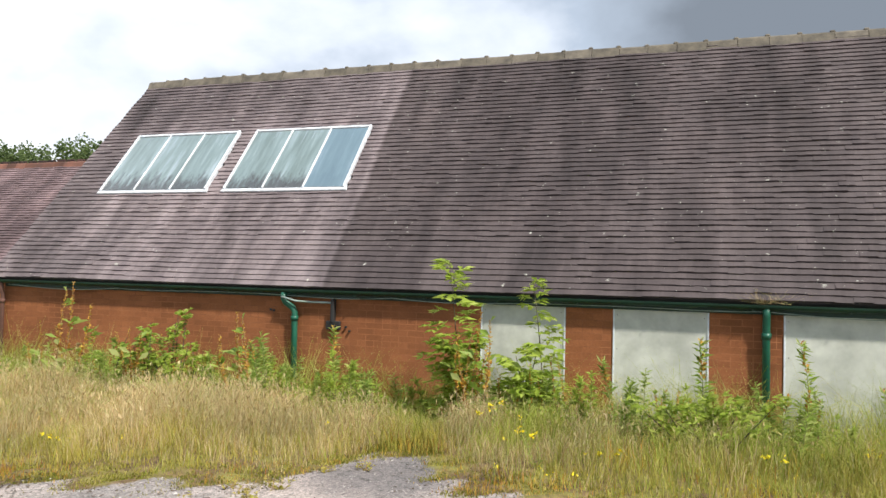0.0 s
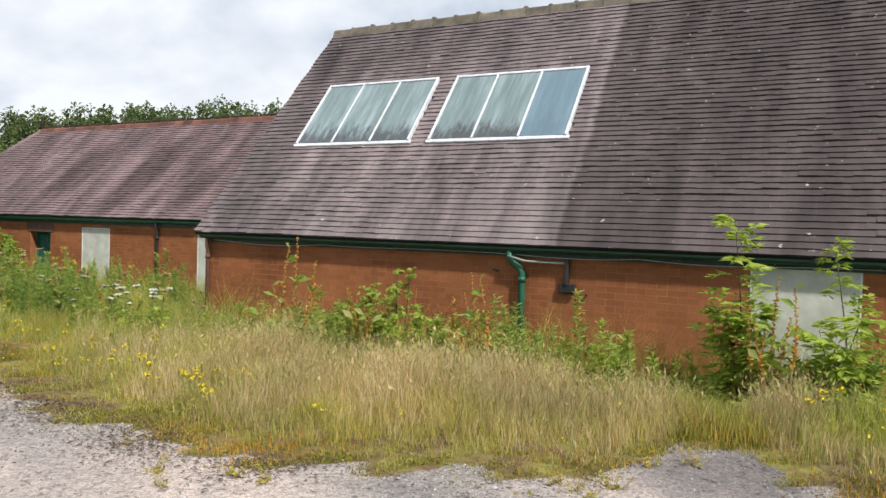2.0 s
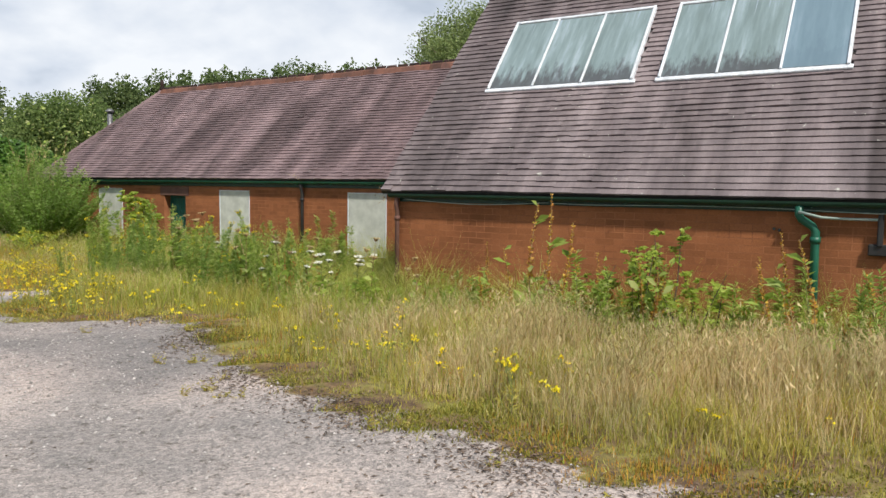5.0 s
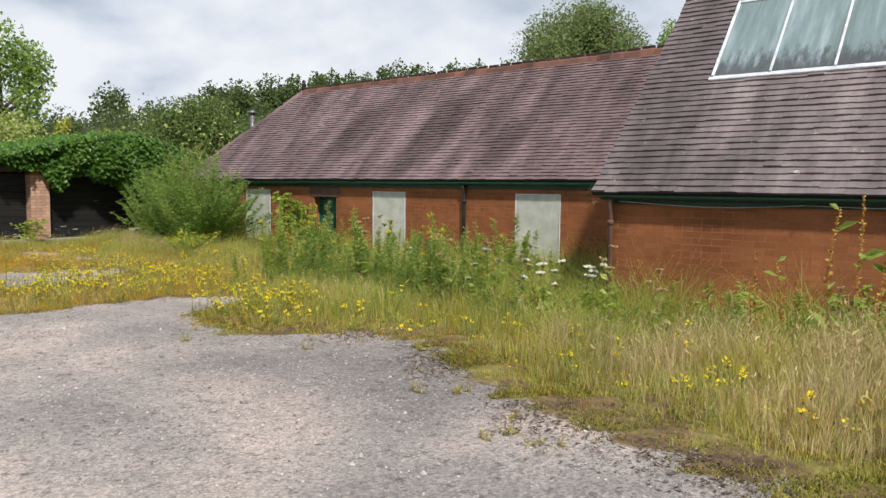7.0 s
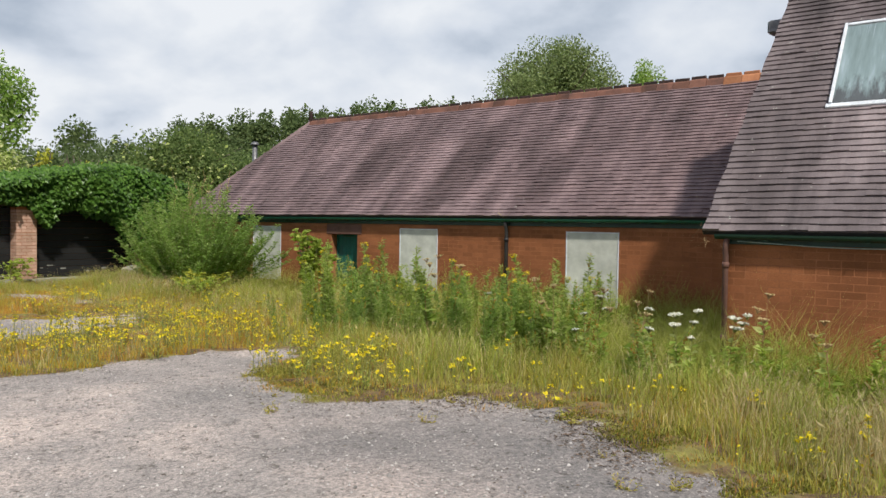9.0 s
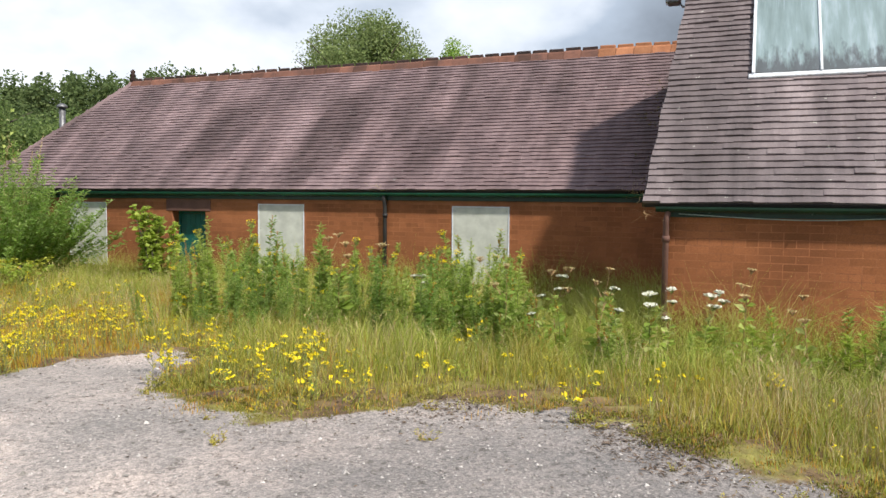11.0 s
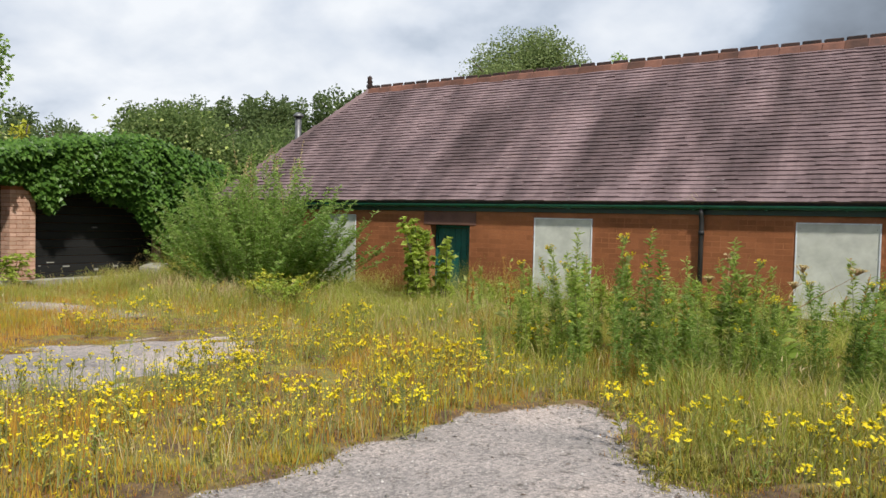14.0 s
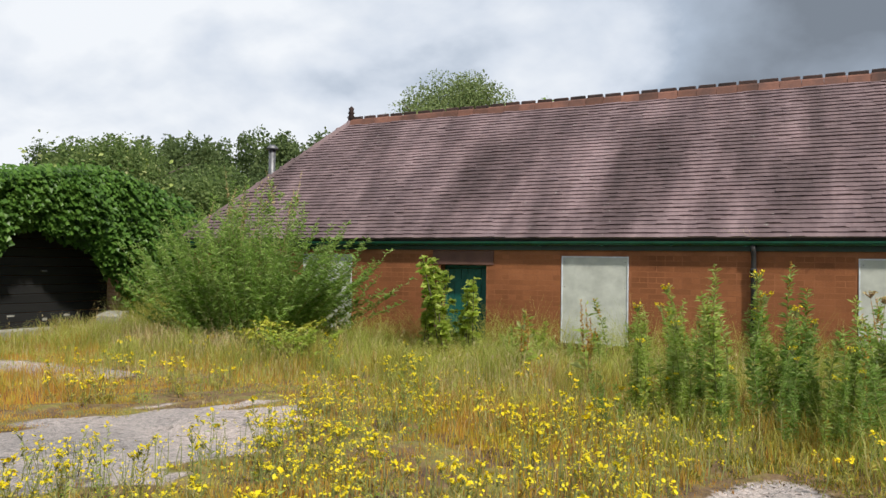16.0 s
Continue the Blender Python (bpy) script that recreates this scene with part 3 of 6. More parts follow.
def tile_coords(places, eave, up, nor, seed):
    """World corners of the tiles, each a little out of true."""
    r = np.random.default_rng(seed)
    pl = np.array(places)
    n = len(pl)
    v = np.repeat(TILE_V[None], n, 0)
    loc = np.empty_like(v)
    loc[..., 0] = v[..., 0] * pl[:, 2][:, None] + pl[:, 0][:, None]
    sag = 0.006 * np.sin(pl[:, 0] * 1.3 + pl[:, 1] * 0.4) + 0.003 * np.sin(pl[:, 0] * 4.1 + pl[:, 1] * 23) + r.normal(0, 0.003, n)
    loc[..., 1] = v[..., 1] * (GAUGE + 0.02) + (pl[:, 1] + sag)[:, None] + r.normal(0, 0.001, n)[:, None] * (v[..., 0] - 0.5)
    lift = 0.028 + r.normal(0, 0.0035, n).clip(-0.008, 0.008)
    loc[..., 2] = v[..., 2] * lift[:, None] + 0.003
    o = np.array((0, eave[0], eave[1]))
    w = o + loc[..., 0:1] * np.array((1, 0, 0)) + loc[..., 1:2] * np.array(up) + loc[..., 2:3] * np.array(nor)
    return w


def roof(building, eave, ridge, left, right, material, near, gaps, seed, deck_outline, label):
    up, nor, n = slope_frame(eave, ridge)
    bm = bmesh.new()
    prism(bm, deck_outline, -0.06 * nor)
    deck = bpart("roof", bm, M_UNDER, label, of=building)
    places = lay_tiles(eave, ridge, left, right, gaps)
    close = [p for p in places if near[0] < p[0] < near[1] and near[2] < p[1] < near[3]][:300]
    rest = [p for p in places if p not in set(close)]
    w = tile_coords(rest, eave, up, nor, seed)
    tris = (TILE_T[None] + 8 * np.arange(len(rest))[:, None, None]).reshape(-1, 3)
    t = obj("tile_field", tri_mesh("tile_field", w.reshape(-1, 3), tris), None, material["island"], kind="stuff")
    t.parent, t.matrix_parent_inverse = deck, Matrix.Identity(4)
    # single tiles on three shared meshes
    shapes = []
    for k in range(3):
        v = tile_coords([(-TILE_W / 2, 0, TILE_W)], (0, 0), up, nor, seed + 5 + k)[0]
        me = tri_mesh("tile", v, TILE_T)
        me.materials.append(material["object"])
        shapes.append(me)
    for a, s, wd in close:
        o = new("tile", shapes[random.randrange(3)])
        o.parent = deck
        o.location = Vector((a + wd / 2, eave[0], eave[1])) + up * s
        o.scale.x = wd / TILE_W
    return deck


bpy.context.view_layer.update()
b_up, b_nor, b_len = slope_frame(B_EAVE, B_RIDGE)
S_LO = (2.78 - B_EAVE[1]) / b_up.z
S_HI = (3.84 - B_EAVE[1]) / b_up.z
SKY = [(-8.77, -6.71), (-6.40, -4.34)]
barn_deck = [(-9.76, *B_EAVE), (12.2, *B_EAVE), (12.2, *B_RIDGE), (-9.45, *B_RIDGE)]
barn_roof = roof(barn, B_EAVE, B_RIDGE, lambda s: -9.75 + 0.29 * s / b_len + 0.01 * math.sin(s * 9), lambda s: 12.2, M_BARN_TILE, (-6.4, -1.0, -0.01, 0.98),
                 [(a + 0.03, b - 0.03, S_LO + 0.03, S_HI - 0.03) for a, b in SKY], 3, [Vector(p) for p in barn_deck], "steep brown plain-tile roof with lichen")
bpart("roof_back", prism(bmesh.new(), [(-9.45, 11.28, 5.06), (12.2, 11.28, 5.06), (12.2, 16.95, 1.36), (-9.76, 16.95, 1.36)], (0, -0.04, -0.05)), M_BARN_TILE["island"], "brown tiled back slope", of=barn)

W_EAVE, W_RIDGE = (11.43, 1.572), (14.09, 4.08)
w_up, w_nor, w_len = slope_frame(W_EAVE, W_RIDGE)
HIP_X, HIP_TOP = -24.2, -22.2
wing_deck = [(HIP_X, *W_EAVE), (-9.35, *W_EAVE), (-9.35, *W_RIDGE), (HIP_TOP, *W_RIDGE)]
wing_roof = roof(wing, W_EAVE, W_RIDGE, lambda s: HIP_X + (HIP_TOP - HIP_X) * s / w_len, lambda s: -9.36, M_WING_TILE, (-18.0, -10.2, -0.01, 0.6), [], 4,
                 [Vector(p) for p in wing_deck], "red-brown plain-tile hipped roof, streaked dark")
bpart("roof_back", prism(bmesh.new(), [(HIP_TOP, 14.09, 4.08), (-9.4, 14.09, 4.08), (-9.4, 16.93, 1.575), (HIP_X, 16.93, 1.575)], (0, -0.03, -0.05)), M_WING_TILE["island"], of=wing)
bpart("hip_end", prism(bmesh.new(), [(HIP_X, 11.43, 1.572), (HIP_TOP, 14.09, 4.08), (HIP_X, 16.93, 1.575)], (0.05, 0, -0.04)), M_WING_TILE["island"], of=wing)


def ridge_tiles(building, a, b, width, height, pitch, material, crest, label, newer=None):
    """Half-round or angled ridge tiles end to end from a to b."""
    a, b = Vector(a), Vector(b)
    n = max(1, round((b - a).length / pitch))
    way = (b - a) / n
    bm = bmesh.new()
    half = width / 2
    outline = [(0, -half, -0.12), (0, -half * 0.55, 0.02), (0, -0.03, height * 0.62), (0, 0.03, height * 0.62), (0, half * 0.55, 0.02), (0, half, -0.12)]
    prism(bm, outline, (way.length * 0.985, 0, 0))
    comb = None
    if crest == "comb":
        cb = box(bmesh.new(), 0.012, way.length - 0.022, -0.02, 0.02, height * 0.5, height * 1.35, 0.014)
        comb = bpy.data.meshes.new("crest")
        cb.to_mesh(comb)
        cb.free()
        comb.materials.append(M_CREST)
    else:
        box(bm, way.length - 0.06, way.length + 0.012, -half * 0.42, half * 0.42, height * 0.1, height * 0.95, 0.015)
    me = bpy.data.meshes.new("ridge_tile")
    bm.to_mesh(me)
    bm.free()
    me.materials.append(material)
    fresh, fresh_comb = me, comb
    if newer:
        fresh, fresh_comb = me.copy(), comb.copy()
        for q in (fresh, fresh_comb):
            q.materials[0] = newer
    turn = way.to_track_quat("X", "Z").to_matrix().to_4x4()
    for k in range(n):
        late = newer and k >= n - 6
        o = obj("ridge_tile", fresh if late else me, None, label="bright orange newer ridge tile" if late else label)
        place_under(o, building)
        if comb:
            obj("crest", fresh_comb if late else comb, o)
        o.matrix_basis = Matrix.Translation(a + way * k + Vector((0, random.uniform(-0.008, 0.008), random.uniform(-0.008, 0.006)))) @ turn @ pose(0, 0, 0, random.uniform(-2, 2), random.uniform(-0.8, 0.8), 0)


ridge_tiles(barn, (-9.47, 11.28, 5.07), (12.2, 11.28, 5.05), 0.24, 0.075, 0.42, M_RIDGE_GREY, "collar", "grey lichen-covered ridge tile")
ridge_tiles(wing, (HIP_TOP, 14.09, 4.09), (-9.45, 14.09, 4.11), 0.24, 0.08, 0.31, M_RIDGE_RED, "comb", "terracotta ridge tile with a dark crest", M_RIDGE_NEW)
ridge_tiles(wing, (HIP_X + 0.05, 11.48, 1.64), (HIP_TOP, 14.05, 4.09), 0.16, 0.05, 0.3, M_WING_TILE["object"], "collar", "brown hip tile")

# moss cushions in the shaded valley beside the barn
rm = np.random.default_rng(190)
mp = []
while len(mp) < 1400:
    mx, ms = -9.4 - abs(rm.normal(0, 0.36)), rm.uniform(0.02, 2.8)
    if rm.uniform() < 0.3 + 0.7 * math.sin(ms * 2.3 + mx * 1.5) ** 2:
        mp.append(Vector((mx, W_EAVE[0], W_EAVE[1])) + w_up * ms + w_nor * 0.022)
mp = np.array(mp)
mw = rm.normal(0, 1, (1400, 3)) * 0.5 + np.array(w_nor)
mw *= (rm.uniform(0.015, 0.04, 1400) / np.linalg.norm(mw, axis=1))[:, None]
moss_side = np.cross(mw, rm.normal(0, 1, (1400, 3)))
moss_side *= (rm.uniform(0.012, 0.026, 1400) / np.linalg.norm(moss_side, axis=1))[:, None]
mv = np.stack([mp - moss_side, mp + moss_side, mp + mw], 1).reshape(-1, 3)
moss = obj("roof_moss", tri_mesh("roof_moss", mv, np.arange(4200).reshape(-1, 3)), None, M_ROOF_MOSS, "brown-green moss cushions in the roof valley", "stuff")
place_under(moss, wing)

# finial on the hip
bm = bmesh.new()
tube(bm, [(HIP_TOP, 14.09, z) for z in (4.05, 4.16, 4.18, 4.25, 4.27, 4.33, 4.37, 4.42)], [0.09, 0.065, 0.085, 0.045, 0.07, 0.045, 0.06, 0.015], 10)
bpart("finial", bm, M_CREST, "dark terracotta finial", of=wing)


# bricks of the two front walls
def brick_places(x0, x1, z0, z1, holes):
    out = []
    for r in range(int((z1 - z0) / 0.075)):
        z = z0 + r * 0.075
        x = x0 - (0.1125 if r % 2 else 0.0)
        header = (r % 4 == 3)
        step = 0.1125 if header else 0.225
        while x < x1:
            a, b = max(x, x0), min(x + step - 0.01, x1)
            for h in holes:
                if h[2] - 0.04 < z + 0.03 < h[3] + 0.03:
                    if a >= h[0] - 0.02 and b <= h[1] + 0.02:
                        b = a
                    elif a < h[0] < b:
                        b = h[0] - 0.004
                    elif a < h[1] < b:
                        a = h[1] + 0.004
            if b - a > 0.03:
                out.append((a, z, b - a))
            x += step
    return out


BRICK_V = np.array([(0, 0, 0), (1, 0, 0), (1, 0, 1), (0, 0, 1), (0, 1, 0), (1, 1, 0), (1, 1, 1), (0, 1, 1)], float)
BRICK_T = np.array([(0, 1, 2), (0, 2, 3), (1, 5, 6), (1, 6, 2), (4, 0, 3), (4, 3, 7), (3, 2, 6), (3, 6, 7), (4, 5, 1), (4, 1, 0)])


def bricks(wall, face, x0, x1, z0, z1, holes, near, seed):
    r = np.random.default_rng(seed)
    places = brick_places(x0, x1, z0, z1, holes)
    close = [p for p in places if near[0] < p[0] < near[1] and near[2] < p[1] < near[3]][:300]
    picked = set(close)
    rest = np.array([p for p in places if p not in picked])
    proud = 0.0008 + r.normal(0, 0.0002, len(rest)).clip(-0.0004, 0.0004)
    v = np.repeat(BRICK_V[None], len(rest), 0)
    v[..., 0] = v[..., 0] * rest[:, 2][:, None] + rest[:, 0][:, None]
    v[..., 2] = v[..., 2] * 0.065 + rest[:, 1][:, None] + r.normal(0, 0.0012, len(rest))[:, None]
    v[..., 1] = face - proud[:, None] * (1 - v[..., 1]) + 0.004 * v[..., 1]
    f = obj("brickwork", tri_mesh("brickwork", v.reshape(-1, 3), (BRICK_T[None] + 8 * np.arange(len(rest))[:, None, None]).reshape(-1, 3)), None, M_BRICK["island"], kind="stuff")
    f.parent = wall
    me = tri_mesh("brick", (BRICK_V - (0.5, 0, 0)) * (0.215, 0.006, 0.065), BRICK_T)
    me.materials.append(M_BRICK["object"])
    for a, z, w in close:
        o = new("brick", me)
        o.parent = wall
        o.location = (a + w / 2, face - 0.0007 - random.uniform(0, 0.0004), z)
        o.scale.x = w / 0.215


bricks(barn_wall, BARN_WALL, BARN_END, 8.0, -0.75, 1.38, BARN_HOLES, (-6.5, -1.0, 0.35, 1.4), 21)
bricks(wing_wall, WING_WALL, -23.95, BARN_END, -0.75, 1.42, WING_HOLES, (-18.0, -13.2, 0.2, 1.4), 22)


# boarded windows
def boarded_window(building, wall_y, x0, x1, z0, z1):
    w = thing("boarded_window", "window covered by a flat pale grey board", "", ((x0 + x1) / 2, wall_y, z0))
    w.parent = None
    place_under(w, building)
    w.matrix_parent_inverse = Matrix.Translation(building.location).inverted()
    bpy.context.view_layer.update()
    dx = (x1 - x0) / 2
    h = z1 - z0
    bm = bmesh.new()
    box(bm, -dx + 0.018, dx - 0.018, -0.012, 0.012, 0.02, h - 0.018, 0.003)
    part("board", bm, M_BOARD, w)
    for a, b, c, d in ((-dx + 0.002, -dx + 0.02, 0, h), (dx - 0.02, dx - 0.002, 0, h), (-dx + 0.02, dx - 0.02, h - 0.02, h - 0.002), (-dx + 0.02, dx - 0.02, 0, 0.022)):
        part("batten", boxed(a, b, -0.022, 0.03, c, d, bevel=0.002), M_WHITE, w)
    for sx in (-1, 1):
        for k in range(4):
            part("screw", tube(bmesh.new(), [(sx * (dx - 0.05), -0.011, 0.08 + k * (h - 0.16) / 3), (sx * (dx - 0.05), -0.016, 0.08 + k * (h - 0.16) / 3)], 0.006, 6), M_METAL, w)
    part("sill", boxed(-dx - 0.03, dx + 0.03, -0.05, 0.1, -0.06, -0.003, bevel=0.004), M_LINTEL, w)
    return w


for h in BARN_HOLES:
    boarded_window(barn, BARN_WALL + 0.01, *h)
for k, h in enumerate(WING_HOLES):
    if k != 1:
        boarded_window(wing, WING_WALL + 0.01, *h)

# the paper notice on one board
bm = boxed(-12.37, -12.31, WING_WALL - 0.006, WING_WALL - 0.004, 0.25, 0.34)
bpart("notice", bm, M_WHITE, "small faded paper notice", of=wing)
for k in range(4):
    bpart("print_line", boxed(-12.362, -12.318 - 0.01 * (k == 2), WING_WALL - 0.0085, WING_WALL - 0.0075, 0.265 + 0.017 * k, 0.273 + 0.017 * k), M_BLACK, of=wing)

# the plank door
door = thing("plank_door", "teal-green painted plank door, shut, in a brick opening", "", (-18.41, WING_WALL + 0.19, -0.8))
place_under(door, wing)
for k in range(6):
    part("board", boxed(-0.34 + k * 0.1135, -0.34 + k * 0.1135 + 0.109, 0, 0.03, 0.02, 1.92, bevel=0.004), M_DOOR_GREEN, door)
for z in (0.3, 1.05, 1.7):
    part("hinge_strap", boxed(-0.33, 0.02, -0.006, -0.001, z, z + 0.045), M_DOOR_GREEN, door)
part("handle", tube(bmesh.new(), [(0.27, -0.01, 1.0), (0.27, -0.045, 1.0), (0.2, -0.045, 1.0)], 0.009, 8), M_METAL, door, "dark metal lever handle")
for a, b, c, d in ((-0.39, -0.345, 0, 1.975), (0.345, 0.39, 0, 1.975), (-0.345, 0.345, 1.925, 1.975)):
    part("door_frame", boxed(a, b, -0.02, 0.07, c, d, bevel=0.004), M_DOOR_GREEN, door)
bpart("lintel", boxed(-18.93, -17.9, WING_WALL - 0.012, WING_WALL + 0.2, 1.178, 1.395, bevel=0.006), M_LINTEL, "dark stone door lintel", of=wing)


# gutters, fascias, downpipes
def gutter(building, x0, x1, y, z, material):
    bm = bmesh.new()
    pts = [(0.055 * math.cos(a), 0.055 * math.sin(a)) for a in np.linspace(math.pi, 2 * math.pi, 9)]
    outline = [(x0, y + p, z + q) for p, q in pts] + [(x0, y + p * 0.88, z + q * 0.88) for p, q in reversed(pts)]
    prism(bm, outline, (x1 - x0, 0, 0))
    g = bpart("gutter", bm, material, of=building)
    x = x0 + 0.5
    while x < x1:
        bpart("gutter_bracket", boxed(x, x + 0.014, y - 0.058, y + 0.06, z - 0.064, z - 0.056), material, of=building)
        x += 0.92
    return g


bpart("fascia", boxed(-9.5, 12.0, 8.335, 8.3595, 1.255, 1.41, bevel=0.003), M_GREEN_PAINT, "dark green eaves board", of=barn)
gutter(barn, -9.62, 12.1, 8.272, 1.36, M_GREEN_PAINT)
bpart("fascia", boxed(-24.0, -9.8, 11.538, 11.5645, 1.405, 1.57, bevel=0.003), M_GREEN_PAINT, "dark green eaves board", of=wing)
gutter(wing, -24.1, -9.85, 11.478, 1.53, M_PIPE_GREEN)


def downpipe(building, pts, r, material, label):
    p = bpart("downpipe", tube(bmesh.new(), pts, r, 12), material, label, of=building)
    a, b = Vector(pts[-2]), Vector(pts[-1])
    for f in (0.05, 0.5):
        c = a.lerp(b, f)
        bpart("pipe_collar", tube(bmesh.new(), [c + Vector((0, 0, 0.03)), c - Vector((0, 0, 0.03))], r * 1.25, 12), material, of=building)


downpipe(barn, [(-4.62, 8.272, 1.33), (-4.62, 8.272, 1.23), (-4.6, 8.28, 1.19), (-4.5, 8.295, 1.12), (-4.47, 8.3, 1.07), (-4.45, 8.3, -0.6)], 0.04, M_PIPE_GREEN, "green painted downpipe with a swan neck")
downpipe(barn, [(1.14, 8.272, 1.33), (1.14, 8.272, 1.25), (1.14, 8.29, 1.17), (1.14, 8.3, 1.12), (1.15, 8.3, -0.6)], 0.04, M_PIPE_GREEN, "green painted downpipe")
downpipe(wing, [(-14.3, 11.478, 1.49), (-14.3, 11.478, 1.41), (-14.3, 11.51, 1.33), (-14.3, 11.515, 1.25), (-14.3, 11.515, -0.6)], 0.033, M_BLACK, "black cast-iron downpipe")
downpipe(barn, [(-9.5, 8.272, 1.32), (-9.52, 8.29, 1.2), (-9.52, 8.31, 1.12), (-9.52, 8.31, -0.6)], 0.03, M_LINTEL, "thin brown downpipe at the barn's corner")

# the slack cable along the barn's eaves, the conduit and the old bracket
pts = []
for k in range(0, 120):
    x = -9.4 + k * 0.17
    span = (x + 9.4) % 2.1 / 2.1
    pts.append((x, 8.295, 1.288 - 0.045 * 4 * span * (1 - span) * (0.5 + 0.5 * math.sin(k * 0.21)) ))
bpart("cable", tube(bmesh.new(), pts, 0.0055, 5), M_CABLE, "pale slack cable under the gutter", of=barn)
bpart("conduit", tube(bmesh.new(), [(-4.62, 8.22, 1.26), (-4.42, 8.23, 1.21), (-4.25, 8.3, 1.2), (-3.95, 8.3, 1.2), (-3.93, 8.34, 1.2)], 0.014, 6), M_CABLE, "white plastic conduit", of=barn)
bpart("rusty_bracket", box(boxed(-3.95, -3.9, 8.28, 8.355, 0.95, 1.25, bevel=0.01), -4.02, -3.82, 8.3, 8.345, 0.86, 0.97, bevel=0.01), M_BLACK, of=barn)
for x, z in ((-4.85, 1.08), (-4.8, 1.07), (-3.75, 0.9), (-3.7, 0.85)):
    bpart("bolt", tube(bmesh.new(), [(x, 8.35, z), (x, 8.325, z)], 0.015, 6), M_BLACK, of=barn)


# ---- rooflights ----
def rooflight(x0, x1, clean):
    r = thing("rooflight", "white-framed rooflight of three dirty greenish panes", "")
    place_under(r, barn)
    r.matrix_basis = Matrix.Translation(barn.location) @ Matrix.Identity(4)
    r.location = (0, 0, 0)
    o = Vector((x0, B_EAVE[0], B_EAVE[1])) + b_up * S_LO
    turn = Matrix((Vector((1, 0, 0)), b_up, b_nor)).transposed().to_4x4()
    r.matrix_basis = Matrix.Translation(o) @ turn
    w, h = x1 - x0, S_HI - S_LO
    for a, b in ((0, 0.035), (w - 0.035, w)):
        part("side_frame", boxed(a, b, 0, h, 0.0, 0.075, bevel=0.006), M_WHITE, r)
    part("top_frame", boxed(0.035, w - 0.035, h - 0.045, h, 0, 0.07, bevel=0.006), M_WHITE, r)
    part("bottom_flashing", boxed(-0.03, w + 0.03, -0.05, 0.012, 0.018, 0.05, bevel=0.006), M_WHITE, r, "white lead flashing")
    pw = w / 3
    for k in range(3):
        part("pane", boxed(k * pw + 0.012 + 0.02 * (k == 0), (k + 1) * pw - 0.012 - 0.02 * (k == 2), 0.014, h - 0.05, 0.045, 0.052), M_CLEAR_GLASS if k == 2 and clean else M_GLASS, r)
        if k:
            part("glazing_bar", boxed(k * pw - 0.014, k * pw + 0.014, 0.0, h - 0.04, 0.03, 0.07, bevel=0.005), M_WHITE, r)
    return r


for k, (a, b) in enumerate(SKY):
    rooflight(a, b, k == 1)

# floodlight on the barn's gable, near the ridge
lamp = thing("floodlight", "grey floodlight on a bracket at the gable", "", (-9.72, 11.3, 4.2))
place_under(lamp, barn)
part("housing", boxed(-0.16, 0.02, -0.11, 0.11, -0.08, 0.1, bevel=0.02), M_METAL, lamp)
part("bracket", tube(bmesh.new(), [(0.0, 0, -0.05), (0.05, 0, -0.12), (0.3, 0, -0.14)], 0.015, 6), M_METAL, lamp)
part("lens", boxed(-0.172, -0.161, -0.09, 0.09, -0.06, 0.08), M_GLASS, lamp)

# flue behind the hip
flue = bpart("flue", tube(bmesh.new(), [(-23.66, 13.38, 2.1), (-23.66, 13.38, 3.52)], 0.07, 12), M_METAL, "grey metal flue", of=wing)
bpart("flue_cap", tube(bmesh.new(), [(-23.66, 13.38, 3.5), (-23.66, 13.38, 3.54), (-23.66, 13.38, 3.6)], [0.12, 0.12, 0.05], 12), M_METAL, of=wing)

# ---- the garages ----
garage = thing("garage_row", "flat-roofed garages with brick piers and black plank doors", "garage", (-27, 7, 0))
GX = -25.08
GZ = -0.1


def pier(y0, y1):
    core = bpart("pier", boxed(GX - 0.34, GX - 0.006, y0 + 0.006, y1 - 0.006, GZ - 0.1, 1.68), M_MORTAR, "brick pier", of=garage)
    me = tri_mesh("brick", (BRICK_V - (0.5, 0, 0)) * (0.215, 0.1, 0.065), BRICK_T)
    me.materials.append(M_PALE_BRICK)
    for r in range(int((1.68 - GZ) / 0.075)):
        z = GZ + r * 0.075
        cuts = [(0, 0.5), (0.5, 1)] if r % 2 else [(0, 0.25), (0.25, 0.75), (0.75, 1)]
        for a, b in cuts:
            for face in ("east", "south"):
                o = new("brick", me)
                o.parent = core
                if face == "east":
                    wd = (b - a) * (y1 - y0) - 0.01
                    o.matrix_basis = Matrix.Translation((GX + random.uniform(-0.002, 0.002), y0 + (a + b) / 2 * (y1 - y0), z)) @ pose(0, 0, 0, 0, 0, 90)
                else:
                    wd = (b - a) * 0.34 - 0.01
                    o.matrix_basis = Matrix.Translation((GX - 0.34 + (a + b) / 2 * 0.34, y0 + random.uniform(-0.002, 0.002), z))
                o.scale = (wd / 0.215, 0.35, 1)


for y0 in (3.16, 5.49, 7.81, 10.85):
    pier(y0, y0 + 0.45)


